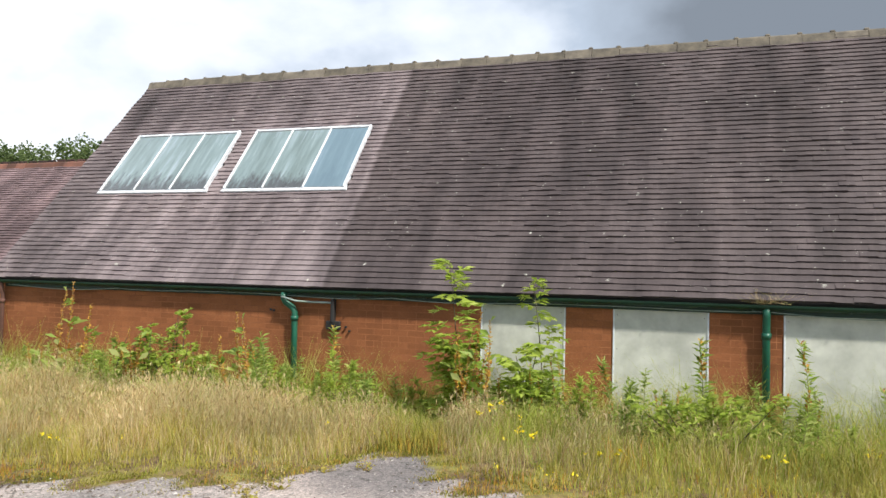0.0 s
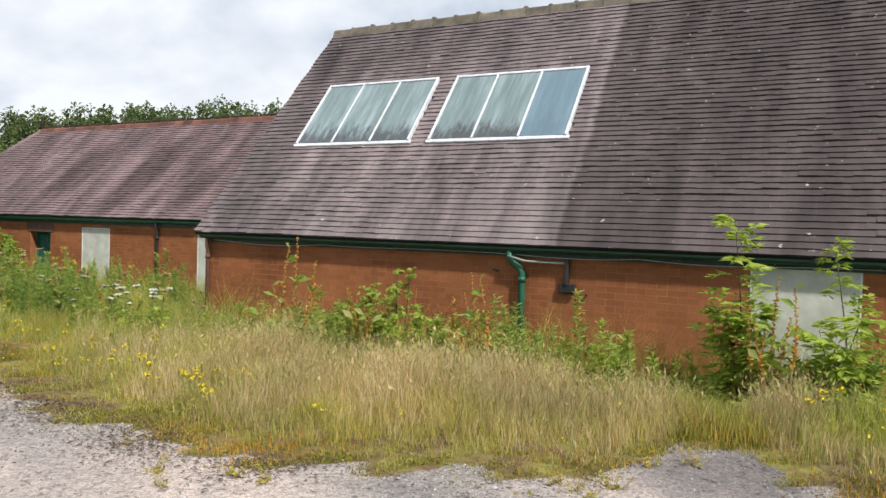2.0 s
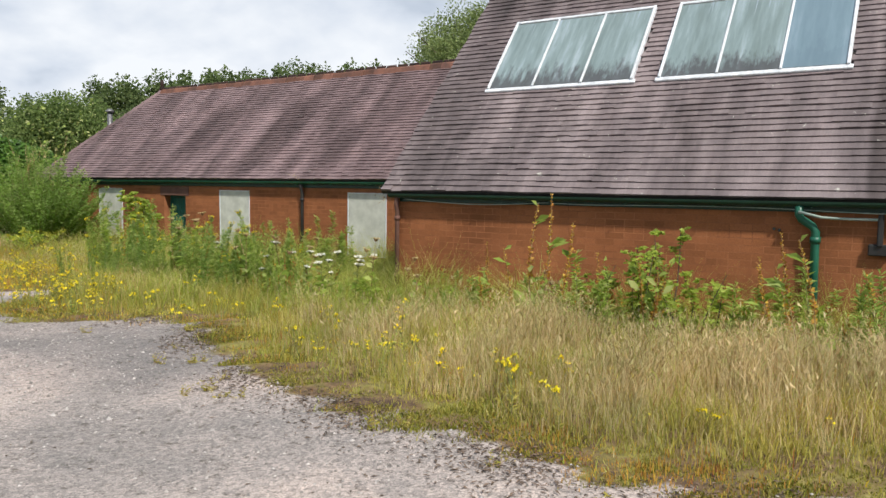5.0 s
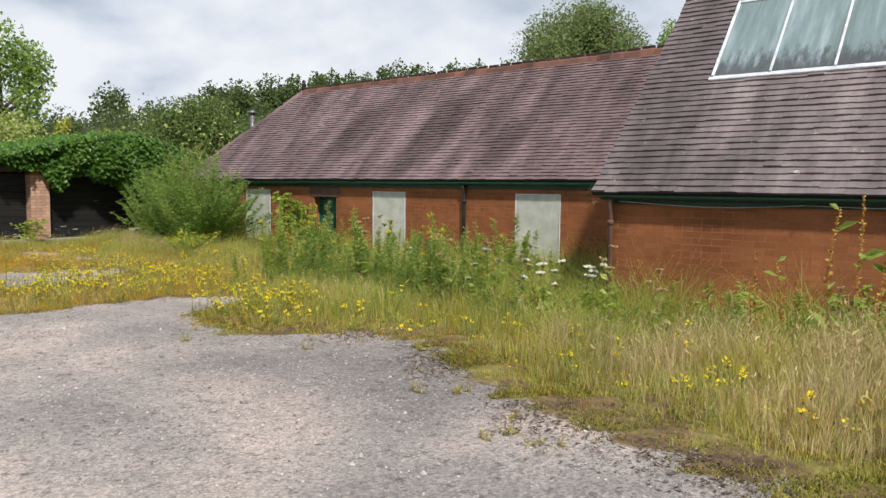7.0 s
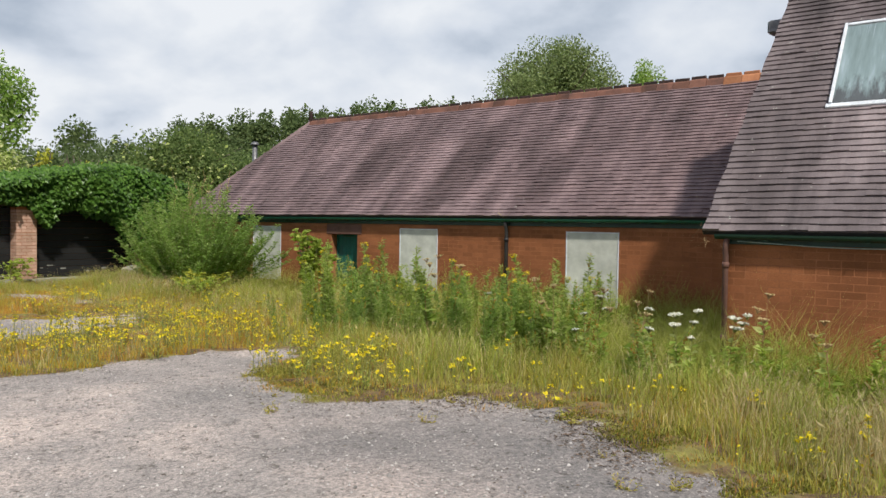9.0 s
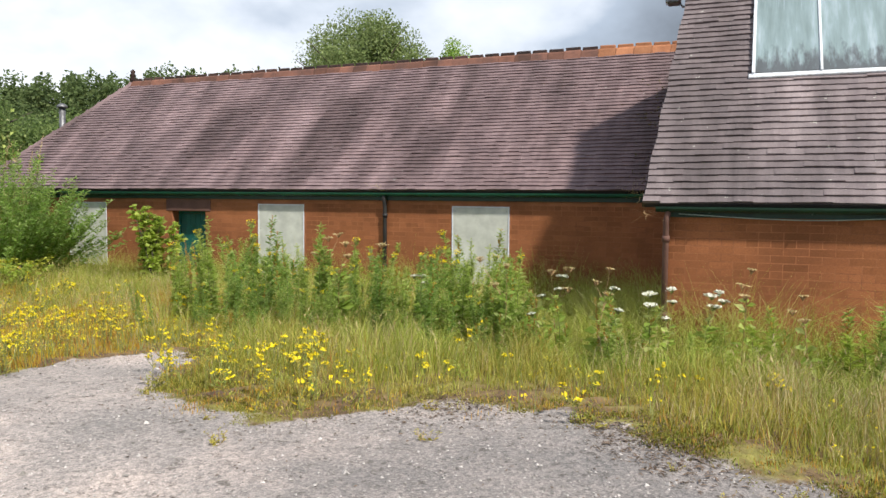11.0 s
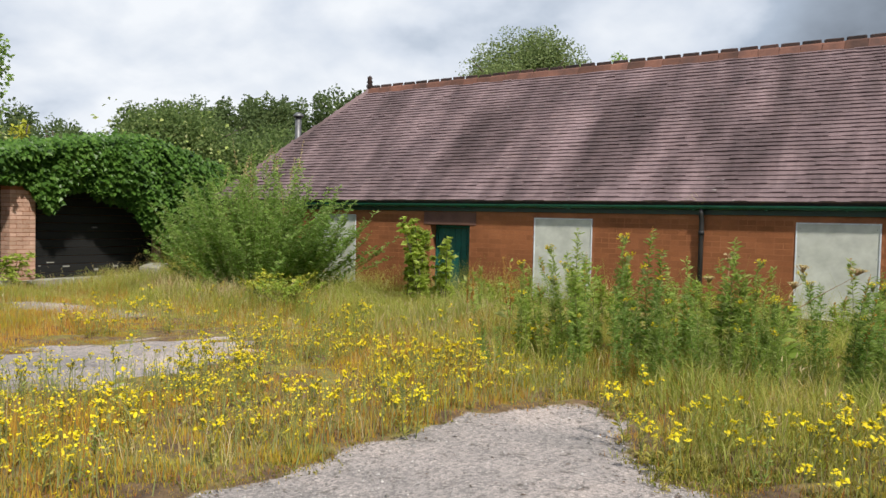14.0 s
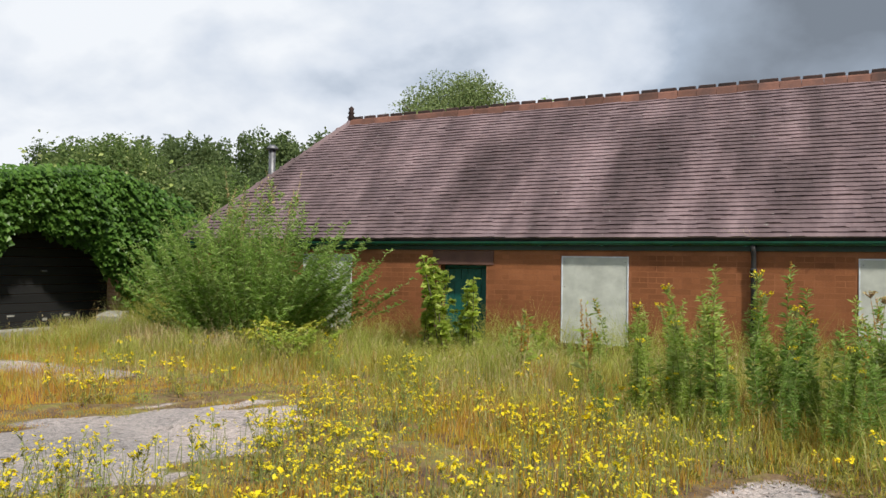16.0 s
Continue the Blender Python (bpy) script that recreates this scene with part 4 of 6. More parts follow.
def plank_gate(y0, y1):
    g = thing("garage_door", "black painted plank garage door, peeling near the foot", "", (GX - 0.3, (y0 + y1) / 2, GZ))
    place_under(g, garage)
    h = (y1 - y0) / 2
    for k in range(11):
        part("plank", boxed(-0.012 + random.uniform(-0.003, 0.003), 0.012, -h, h, 0.06 + k * 0.155, 0.06 + k * 0.155 + 0.149, bevel=0.004), M_PLANK, g)
    part("handle", boxed(0.014, 0.05, -0.05, 0.05, 1.05, 1.075, bevel=0.004), M_METAL, g, "pale metal handle")
    for k in range(9):
        yy, zz = random.uniform(-h, h), random.uniform(0.08, 0.4)
        part("flaked_paint", boxed(0.0135, 0.0165, yy, yy + random.uniform(0.03, 0.2), zz, zz + random.uniform(0.008, 0.05), bevel=0.001), M_CONCRETE, g)


for y0, y1 in ((3.61, 5.48), (5.94, 7.8), (8.26, 10.84)):
    plank_gate(y0, y1)
bpart("roof_slab", boxed(GX - 5.2, GX + 0.07, 2.9, 11.4, 1.86, 1.97, bevel=0.01), M_CONCRETE, "grey flat roof edge", of=garage)
bpart("fascia", boxed(GX - 0.02, GX + 0.03, 3.0, 11.3, 1.69, 1.85, bevel=0.006), M_BARK, "weathered grey timber fascia", of=garage)
bpart("roof_trim", boxed(GX + 0.071, GX + 0.085, 2.9, 11.4, 1.9, 1.965), M_WHITE, of=garage)
bpart("back_wall", boxed(GX - 5.0, GX - 4.75, 3.0, 11.3, GZ - 0.2, 1.86), M_BRICK["island"], of=garage)
for y0 in (3.0, 11.1):
    bpart("side_wall", boxed(GX - 4.75, GX - 0.36, y0, y0 + 0.2, GZ - 0.2, 1.86), M_BRICK["island"], of=garage)
bpart("threshold", boxed(GX - 0.2, GX + 0.16, 3.0, 11.0, GZ - 0.1, GZ + 0.12, bevel=0.01), M_CONCRETE, "pale concrete threshold", of=garage)

block = thing("concrete_block", "weathered concrete block lying in the grass", "block", (-24.7, 10.45, -0.12))
bm = boxed(-0.2, 0.2, -0.22, 0.22, -0.05, 0.36, bevel=0.02)
part("block_body", bm, M_CONCRETE, block)
block.rotation_euler = (radians(8), 0, radians(25))


# ---- plants ----
PATH_XY = np.array([(r[1][0], r[1][1]) for r in PATH])
FOLD = 0.25


def leaf_mesh(p, way, wide, normal):
    """Folded four-cornered leaves: base p, tip p + way, half width wide along way x normal."""
    side = np.cross(way, normal)
    side /= np.linalg.norm(side, axis=1, keepdims=True) + 1e-9
    mid = p + way * 0.45
    drop = normal * (np.linalg.norm(way, axis=1, keepdims=True) * FOLD * 0.4)
    v = np.stack([p, mid + side * wide[:, None] + drop, p + way, mid - side * wide[:, None] + drop], 1)
    n = len(p)
    t = (np.array([(0, 1, 2), (0, 2, 3)])[None] + 4 * np.arange(n)[:, None, None]).reshape(-1, 3)
    return v.reshape(-1, 3), t


def blades(xy, height, width, lean, seed):
    """Grass blades: two-step, bent over."""
    r = np.random.default_rng(seed)
    n = len(xy)
    z = ground_z(xy[:, 0], xy[:, 1]) - 0.01
    a = r.uniform(0, 2 * np.pi, n)
    bend = r.uniform(0.2, 1.0, n) * lean
    way = np.stack([np.cos(a), np.sin(a)], 1)
    b = r.uniform(0, 2 * np.pi, n)
    sx = np.stack([np.cos(b), np.sin(b), np.zeros(n)], 1) * width[:, None] / 2
    base = np.column_stack([xy, z])
    mid = base + np.column_stack([way * (height * bend * 0.35)[:, None], height * 0.6])
    tip = base + np.column_stack([way * (height * bend)[:, None], height * (1 - 0.25 * bend)])
    v = np.stack([base - sx, base + sx, mid + sx * 0.8, mid - sx * 0.8, tip], 1)
    t = (np.array([(0, 1, 2), (0, 2, 3), (3, 2, 4)])[None] + 5 * np.arange(n)[:, None, None]).reshape(-1, 3)
    return v.reshape(-1, 3), t, tip


def wall_gap(x, y):
    """Distance to the nearer front wall."""
    barn_d = np.hypot(np.maximum(BARN_END - x, 0), np.maximum(BARN_WALL - y, 0))
    return np.minimum(barn_d, WING_WALL - y)


def path_gap(x, y):
    d = np.full(np.shape(x), 1e9)
    for k in range(len(PATH_XY) - 1):
        a, b = PATH_XY[k], PATH_XY[k + 1]
        for f in (0, 0.33, 0.66):
            c = a + (b - a) * f
            d = np.minimum(d, np.hypot(x - c[0], y - c[1]))
    return d


def patchy(x, y, scale, seed):
    """Soft patches between 0 and 1."""
    r = np.random.default_rng(seed)
    s = np.zeros(np.shape(x))
    for k in range(7):
        a, f, q = r.uniform(0, 2 * np.pi), scale * r.uniform(0.6, 2.2), r.uniform(0, 6.3)
        s = s + np.sin((x * np.cos(a) + y * np.sin(a)) * f + q)
    return np.clip(0.5 + s / 6, 0, 1)


def scatter(n, weight, seed, x0=-24.9, x1=6.0, y0=0.8, y1=11.5, clump=0.5):
    """About n places, thick where weight(x, y) is high, partly in tufts."""
    r = np.random.default_rng(seed)
    out = np.empty((0, 2))
    while len(out) < n:
        m = n * 3
        p = np.column_stack([r.uniform(x0, x1, m), r.uniform(y0, y1, m)])
        k = r.uniform(0, 1, m) < weight(p[:, 0], p[:, 1])
        out = np.concatenate([out, p[k]])
    out = out[:n]
    heads = out[r.integers(0, max(1, n // 28), n)] + r.normal(0, 0.055, (n, 2))
    use = r.uniform(0, 1, n) < clump
    out = np.where(use[:, None], heads, out)
    ok = (wall_gap(out[:, 0], out[:, 1]) > 0.06) & (path_gap(out[:, 0], out[:, 1]) > 0.7)
    return out[ok]


def weedy(x, y):
    return (1 - open_yard(x, y)) * (wall_gap(x, y) > 0.05)


def into(x, y):
    """Metres in from the yard's edge."""
    return np.maximum(0, y - np.interp(x, EDGE_X, EDGE_Y))


def w_tan(x, y):
    return weedy(x, y) * smooth(0.3, 1.0, into(x, y)) * smooth(0.5, 1.4, wall_gap(x, y)) * (0.05 + 0.16 * smooth(-10.0, -8.5, x) + 0.85 * smooth(-8.4, -4.6, x) * smooth(0.4, -2.2, x)) * (0.25 + 0.75 * patchy(x, y, 2.3, 5))


def w_olive(x, y):
    return weedy(x, y) * (0.25 + 0.75 * patchy(x, y, 1.3, 8)) * (0.45 + 0.55 * smooth(1.6, 0.3, into(x, y))) * (1 - 0.7 * smooth(-13.0, -14.8, x) * smooth(7.8, 5.8, y))


def w_green(x, y):
    g = smooth(2.6, 1.2, wall_gap(x, y)) + 0.8 * smooth(-15.5, -13.5, x) * smooth(-6.5, -9.5, x) * smooth(0.4, 1.2, into(x, y)) + 0.35 * smooth(-14, -17, x) * smooth(5.5, 7.0, y) + 0.8 * smooth(-2.6, -1.2, x) * smooth(0.3, 1.0, into(x, y)) + 0.22 * smooth(-4.5, -7.0, x) - 0.9 * smooth(-13, -14.6, x) * smooth(7.0, 5.6, y)
    return np.clip(weedy(x, y) * (0.03 + g) * (0.4 + 0.6 * patchy(x, y, 1.5, 9)), 0, 1)


def w_rust(x, y):
    return weedy(x, y) * (0.05 + 1.4 * smooth(-12.5, -14.5, x) * smooth(9.0, 6.5, y) + 0.9 * smooth(0.8, 0.1, into(x, y))) * patchy(x, y, 1.8, 10)


def w_gold(x, y):
    return weedy(x, y) * (0.02 + smooth(-13.2, -14.6, x) * smooth(8.0, 6.0, y)) * (0.35 + 0.65 * patchy(x, y, 1.6, 17))


def w_moss(x, y):
    o = open_yard(x, y)
    return (o < 0.7) * smooth(0.9, 0.0, into(x, y)) * (0.3 + 0.7 * patchy(x, y, 2.0, 3))


def field(name, n, weight, low, high, wide, lean, material, label, seed, near_wall=0.0):
    xy = scatter(n, weight, seed)
    r = np.random.default_rng(seed + 100)
    deep = np.maximum(into(xy[:, 0], xy[:, 1]), 0.95 * (xy[:, 0] < -17))
    inn = np.where(xy[:, 0] < -12.4, smooth(0.0, 1.3, deep), smooth(0.15, 1.5, deep))
    inn = np.maximum(inn, smooth(2.9, 1.9, wall_gap(xy[:, 0], xy[:, 1])))
    h = (low + (high - low) * inn) * r.uniform(0.55, 1.15, len(xy)) * (0.5 + 0.85 * patchy(xy[:, 0], xy[:, 1], 3.2, seed)) * (0.3 + 0.7 * smooth(1.1, 2.2, patch_gap(xy[:, 0], xy[:, 1])))
    # trodden, thin growth on the far side of the yard
    h = h * (1 - smooth(-13.2, -15.0, xy[:, 0]) * smooth(8.8, 7.2, xy[:, 1]) * (0.25 + 0.5 * patchy(xy[:, 0], xy[:, 1], 1.7, 21)))
    h = h + near_wall * smooth(1.7, 0.4, wall_gap(xy[:, 0], xy[:, 1])) * r.uniform(0.4, 1.0, len(xy))
    v, t, tip = blades(xy, h, r.uniform(0.6, 1.3, len(xy)) * wide, lean, seed + 7)
    ob = obj(name, tri_mesh(name, v, t), None, material, label, "stuff")
    tagged(ob, category="grass")
    return tip, h


tan_tip, tan_h = field("dry_grass", 60000, w_tan, 0.06, 0.44, 0.0038, 0.6, M_TAN, "tall bleached dry grass going to seed", 31)
field("olive_grass", 100000, w_olive, 0.04, 0.33, 0.005, 0.8, M_OLIVE, "short yellow-green grass and moss", 32, 0.75)
field("green_grass", 92000, w_green, 0.06, 0.4, 0.006, 0.9, M_GRASS, "long lush green grass below the walls", 33, 1.15)
field("rusty_stalks", 92000, w_rust, 0.05, 0.25, 0.005, 0.3, M_RUST, "rust-coloured dead stalks and sorrel", 34)
field("golden_stalks", 68000, w_gold, 0.05, 0.2, 0.006, 0.5, M_AMBER, "low amber and yellow-green flowering ground growth", 36)
field("moss_tufts", 60000, w_moss, 0.03, 0.09, 0.008, 0.9, M_MOSS, "low yellow-green moss on the yard's edge", 35)

# seed heads on the dry grass
r_ = np.random.default_rng(5)
pick = np.where(tan_h > 0.28)[0]
pick = r_.choice(pick, min(12000, len(pick)), replace=False)
hw = np.column_stack([r_.normal(0, 0.018, (len(pick), 2)), r_.uniform(0.025, 0.06, len(pick))])
v, t = leaf_mesh(tan_tip[pick] - hw * 0.3, hw, r_.uniform(0.002, 0.0045, len(pick)), r_.normal(0, 1, (len(pick), 3)))
tagged(obj("grass_seed_heads", tri_mesh("grass_seed_heads", v, t), None, M_TAN, "feathery pale grass seed heads", "stuff"), category="grass")

# dead leaves and grit on the yard
n = 52000
p = np.column_stack([r_.uniform(-15, 2, n), r_.uniform(0.5, 6, n)])
p = p[(r_.uniform(0, 1, n) < (0.16 * patchy(p[:, 0], p[:, 1], 3.4, 19) ** 3 + 0.02 + 0.9 * smooth(0.75, 0.0, np.interp(p[:, 0], EDGE_X, EDGE_Y) - p[:, 1])) * (0.35 + 0.65 * patchy(p[:, 0], p[:, 1], 2.5, 12))) & (open_yard(p[:, 0], p[:, 1]) > 0.4)]
p3 = np.column_stack([p, ground_z(p[:, 0], p[:, 1]) + 0.004])
a = r_.uniform(0, 6.3, len(p))
ln = r_.uniform(0.008, 0.038, len(p))
v, t = leaf_mesh(p3, np.column_stack([np.cos(a) * ln, np.sin(a) * ln, r_.uniform(-0.002, 0.004, len(p))]), ln * 0.16, np.tile((0.0, 0.0, 1.0), (len(p), 1)) + r_.normal(0, 0.2, (len(p), 3)))
# thick drifts where the wind has swept them against the growth
m = 6000
q = np.column_stack([r_.uniform(-10.8, -4.0, m), np.zeros(m)])
q[:, 1] = np.interp(q[:, 0], EDGE_X, EDGE_Y) + r_.normal(-0.12, 0.22, m)
q = q[r_.uniform(0, 1, m) < patchy(q[:, 0], q[:, 1], 2.6, 15) ** 1.5]
b = r_.uniform(0, 6.3, len(q))
lb = r_.uniform(0.015, 0.05, len(q))
v2, t2 = leaf_mesh(np.column_stack([q, ground_z(q[:, 0], q[:, 1]) + r_.uniform(0.003, 0.01, len(q))]), np.column_stack([np.cos(b) * lb, np.sin(b) * lb, r_.uniform(-0.002, 0.012, len(q))]), lb * 0.15, np.tile((0.0, 0.0, 1.0), (len(q), 1)) + r_.normal(0, 0.15, (len(q), 3)))
v, t = np.concatenate([v, v2]), np.concatenate([t, t2 + len(v)])
tagged(obj("leaf_litter", tri_mesh("leaf_litter", v, t), None, M_LITTER, "dark dead leaves and twigs on the tarmac", "stuff"), category="litter")

# loose chippings
n = 34000
p = np.column_stack([r_.uniform(-15.5, 1.5, n), r_.uniform(0.6, 6.2, n)])
p = p[(open_yard(p[:, 0], p[:, 1]) > 0.35) & (r_.uniform(0, 1, n) < 0.25 + 0.75 * patchy(p[:, 0], p[:, 1], 1.1, 14))]
s = r_.uniform(0.003, 0.011, len(p)) * np.where(r_.uniform(0, 1, len(p)) < 0.03, 2.0, 1.0)
octa = np.array([(1, 0, 0), (0, 1, 0), (-1, 0, 0), (0, -1, 0), (0, 0, 0.8), (0, 0, -0.4)])
v = octa[None] * (s[:, None, None] * r_.uniform(0.6, 1.4, (len(p), 6, 1))) + np.column_stack([p, ground_z(p[:, 0], p[:, 1]) + 0.002])[:, None]
t = (np.array([(0, 1, 4), (1, 2, 4), (2, 3, 4), (3, 0, 4), (1, 0, 5), (2, 1, 5), (3, 2, 5), (0, 3, 5)])[None] + 6 * np.arange(len(p))[:, None, None]).reshape(-1, 3)
tagged(obj("chippings", tri_mesh("chippings", v.reshape(-1, 3), t), None, M_CHIP, "loose pale stone chippings on the yard", "stuff"), category="gravel")


def stems_mesh(lines, r0, sides=4):
    """Thin tapered stalks along lines of points, as one mesh."""
    vs, ts, o = [], [], 0
    for ln in lines:
        ln = np.asarray(ln, float)
        m = len(ln)
        for k, q in enumerate(ln):
            rad = r0 * (1 - 0.75 * k / max(1, m - 1))
            for i in range(sides):
                b = 2 * math.pi * i / sides
                vs.append((q[0] + rad * math.cos(b), q[1] + rad * math.sin(b), q[2]))
        for k in range(m - 1):
            for i in range(sides):
                j = (i + 1) % sides
                a0, a1, b0, b1 = o + k * sides + i, o + k * sides + j, o + (k + 1) * sides + i, o + (k + 1) * sides + j
                ts += [(a0, a1, b1), (a0, b1, b0)]
        o += m * sides
    return tri_mesh("stem", vs, ts)


def curve_line(r, base, top, sag, m=5):
    f = np.linspace(0, 1, m)[:, None]
    base, top = np.asarray(base, float), np.asarray(top, float)
    ln = base + (top - base) * f
    ln[:, :2] += (np.sin(f * np.pi) * sag * r.normal(0, 1, (1, 2)))
    return ln


def along(ln, f):
    f = np.clip(f, 0, 0.999) * (len(ln) - 1)
    k = f.astype(int)
    w = (f - k)[:, None]
    return ln[k] * (1 - w) + ln[k + 1] * w


def leaves_on(r, lines, per, length, ratio, start, rise, name="foliage", taper=0.5):
    P, W, H, N = [], [], [], []
    for ln in lines:
        f = r.uniform(start, 1, per)
        q = along(ln, f)
        a = r.uniform(0, 2 * np.pi, per)
        L = length * r.uniform(0.6, 1.2, per) * (1 - taper * np.clip((f - start) / (1 - start), 0, 1))
        up = r.normal(rise, 0.25, per)
        w = np.column_stack([np.cos(a), np.sin(a), up])
        w *= (L / np.linalg.norm(w, axis=1))[:, None]
        P.append(q), W.append(w), H.append(L * ratio)
        N.append(np.column_stack([r.normal(0, 0.85, (per, 2)), np.ones(per)]))
    v, t = leaf_mesh(np.concatenate(P), np.concatenate(W), np.concatenate(H), np.concatenate(N))
    return tri_mesh(name, v, t)


def discs(r, centres, radius, name, dome=0.3):
    """Small six-rayed flower heads, facing up and outwards."""
    n = len(centres)
    a = np.arange(6) * np.pi / 3
    tilt = r.normal(0, 0.5, (n, 2))
    rad = radius * r.uniform(0.7, 1.25, n)
    ring = np.stack([np.cos(a), np.sin(a)], 1)[None] * rad[:, None, None]
    z = -(ring[..., 0] * tilt[:, :1] + ring[..., 1] * tilt[:, 1:2]) - dome * rad[:, None]
    v = np.concatenate([np.asarray(centres)[:, None], np.concatenate([ring, z[..., None]], 2) + np.asarray(centres)[:, None]], 1)
    t = (np.array([(0, k + 1, (k + 1) % 6 + 1) for k in range(6)])[None] + 7 * np.arange(n)[:, None, None]).reshape(-1, 3)
    return tri_mesh(name, v.reshape(-1, 3), t)


def plant(name, label, category, pieces, group):
    """A plant standing at the world's middle, below ground until it is copied."""
    e = thing(name, label, category, (0, 0, 0), group)
    for pname, me, mat in pieces:
        obj(pname, me, e, mat, kind="stuff")
    return e


def set_out(kinds, places, scale=(0.85, 1.2), spin=True):
    """Copies of the kinds at the places; the first ones are the kinds themselves."""
    for k, (x, y, *s) in enumerate(places):
        z = float(ground_z(x, y)) - 0.02
        src = kinds[k % len(kinds)]
        size = s[0] if s else random.uniform(*scale)
        m = pose(x, y, z, random.uniform(-10, 10), random.uniform(-10, 10), random.uniform(0, 360) if spin else 0)
        if k < len(kinds):
            src.matrix_basis = m @ Matrix.Diagonal((size, size, size, 1))
        else:
            o = copy_thing(src, m)
            o.scale = (size, size, size)


# ragwort: each stalk ends in a flat-topped cluster of yellow heads
def corymb(r, top, spread, tips):
    lines, heads = [], []
    for j in range(tips):
        b, e = r.uniform(0, 6.3), spread * math.sqrt(r.uniform(0.02, 1.0))
        tip = np.array((top[0] + e * math.cos(b), top[1] + e * math.sin(b), top[2] + r.uniform(-0.4, 0.35) * spread))
        lines.append(np.array([(top[0], top[1], top[2] - 1.6 * spread), tip]))
        heads += [tip + np.append(r.normal(0, 0.008, 2), r.normal(0, 0.005)) for _ in range(r.integers(2, 5))]
    return lines, heads


def ragwort(seed, h, stems, tone):
    r = np.random.default_rng(seed)
    stalks, lines, heads = [], [], []
    for k in range(stems):
        a, d = r.uniform(0, 6.3), r.uniform(0.02, 0.1)
        top = (d * math.cos(a) * 1.5, d * math.sin(a) * 1.5, h * r.uniform(0.65, 1.0))
        ln = curve_line(r, (d * 0.3 * math.cos(a), d * 0.3 * math.sin(a), 0), top, 0.02)
        stalks.append(ln)
        more, bloom = corymb(r, top, r.uniform(0.016, 0.03), r.integers(3, 6))
        lines += more
        heads += bloom
        if r.uniform() < 0.6:
            side = along(ln, np.array([0.6]))[0]
            tip = side + np.array((r.normal(0, 0.04), r.normal(0, 0.04), 0.25 * h))
            lines.append(curve_line(r, side, tip, 0.004, 3))
            more, bloom = corymb(r, tip, 0.018, 3)
            lines += more
            heads += bloom
    return plant("ragwort", "ragwort in bloom with clustered yellow flower heads", "flower",
                 [("stalk", stems_mesh(stalks + lines, 0.003), M_STEM), ("foliage", leaves_on(r, stalks, 15, 0.05, 0.15, 0.08, 0.6), tone), ("bloom", discs(r, heads, 0.0078, "bloom"), M_YELLOW)], "ragwort in the yard")


def zone(n, x0, x1, y0, y1, seed, edge_only=False):
    r = np.random.default_rng(seed)
    out = []
    while len(out) < n:
        x, y = r.uniform(x0, x1), r.uniform(y0, y1)
        if open_yard(x, y) < 0.75 and path_gap(np.array([x]), np.array([y]))[0] > 1.0 and patchy(np.array(x), np.array(y), 2.4, 40) > r.uniform(0.0, 0.62):
            if not edge_only or into(x, y) < 1.2:
                out.append((x, y))
    return out


RAG = [ragwort(60 + k, h, s, m) for k, (h, s, m) in enumerate([(0.36, 2, M_OLIVE), (0.28, 2, M_OLIVE), (0.46, 3, M_WEED), (0.26, 3, M_OLIVE), (0.34, 2, M_AMBER), (0.4, 3, M_OLIVE), (0.3, 1, M_OLIVE)])]
set_out(RAG, zone(130, -17.4, -13.9, 2.2, 6.4, 1) + zone(34, -13.4, -10.7, 4.3, 6.0, 2) + zone(26, -10.5, -4, 4.2, 6.0, 3) + zone(35, -20.5, -14.5, 5.6, 8.2, 4) + zone(9, -2, 2.5, 5.6, 7.2, 5)
        + zone(22, -22.5, -18.8, 5.5, 8.8, 6) + [(-11.6, 4.75, 1.15), (-11.9, 4.9, 1.3), (-11.2, 5.0, 1.2), (-13.0, 5.15, 1.0), (-14.2, 4.6, 1.2), (-1.35, 6.15, 1.1)])
# stray weeds rooted in the tarmac
def stray(seed):
    r = np.random.default_rng(seed)
    lines = [curve_line(r, (r.normal(0, 0.02), r.normal(0, 0.02), 0), (r.normal(0, 0.06), r.normal(0, 0.06), r.uniform(0.04, 0.13)), 0.01, 3) for _ in range(7)]
    return plant("stray_weed", "small straggly weed rooted in the tarmac", "weed", [("stalk", stems_mesh(lines, 0.003, 3), M_DRY_STEM), ("foliage", leaves_on(r, lines, 9, 0.035, 0.2, 0.1, 0.4), M_OLIVE)], "stray weeds on the yard")


rs = np.random.default_rng(77)
sp = [(x, y) for x, y in zip(rs.uniform(-14.3, 0.5, 500), rs.uniform(2.2, 5.9, 500)) if 0.5 < open_yard(x, y) and 0.05 < np.interp(x, EDGE_X, EDGE_Y) - y < 0.8 and path_gap(np.array([x]), np.array([y]))[0] > 1.0]
set_out([stray(78), stray(79), stray(80)], sp[:34], (0.6, 1.3))
# the loose bloom among the grass, too small to tell apart
fp = np.array(zone(980, -17.5, -13.8, 2.2, 6.6, 7) + zone(160, -21, -13, 5.5, 8.5, 8) + zone(90, -13.4, -6.0, 4.3, 6.0, 9) + zone(25, -5, 2, 4.4, 7, 10))
fc = np.repeat(fp, 5, 0) + r_.normal(0, 0.03, (len(fp) * 5, 2))
fz = ground_z(fc[:, 0], fc[:, 1]) + np.repeat(r_.uniform(0.08, 0.27, len(fp)), 5) + r_.normal(0, 0.012, len(fc))
tagged(obj("small_yellow_flowers", discs(r_, np.column_stack([fc, fz]), 0.0065, "small_yellow_flowers"), None, M_YELLOW, "scattered small yellow flowers in the grass", "stuff"), category="flower")
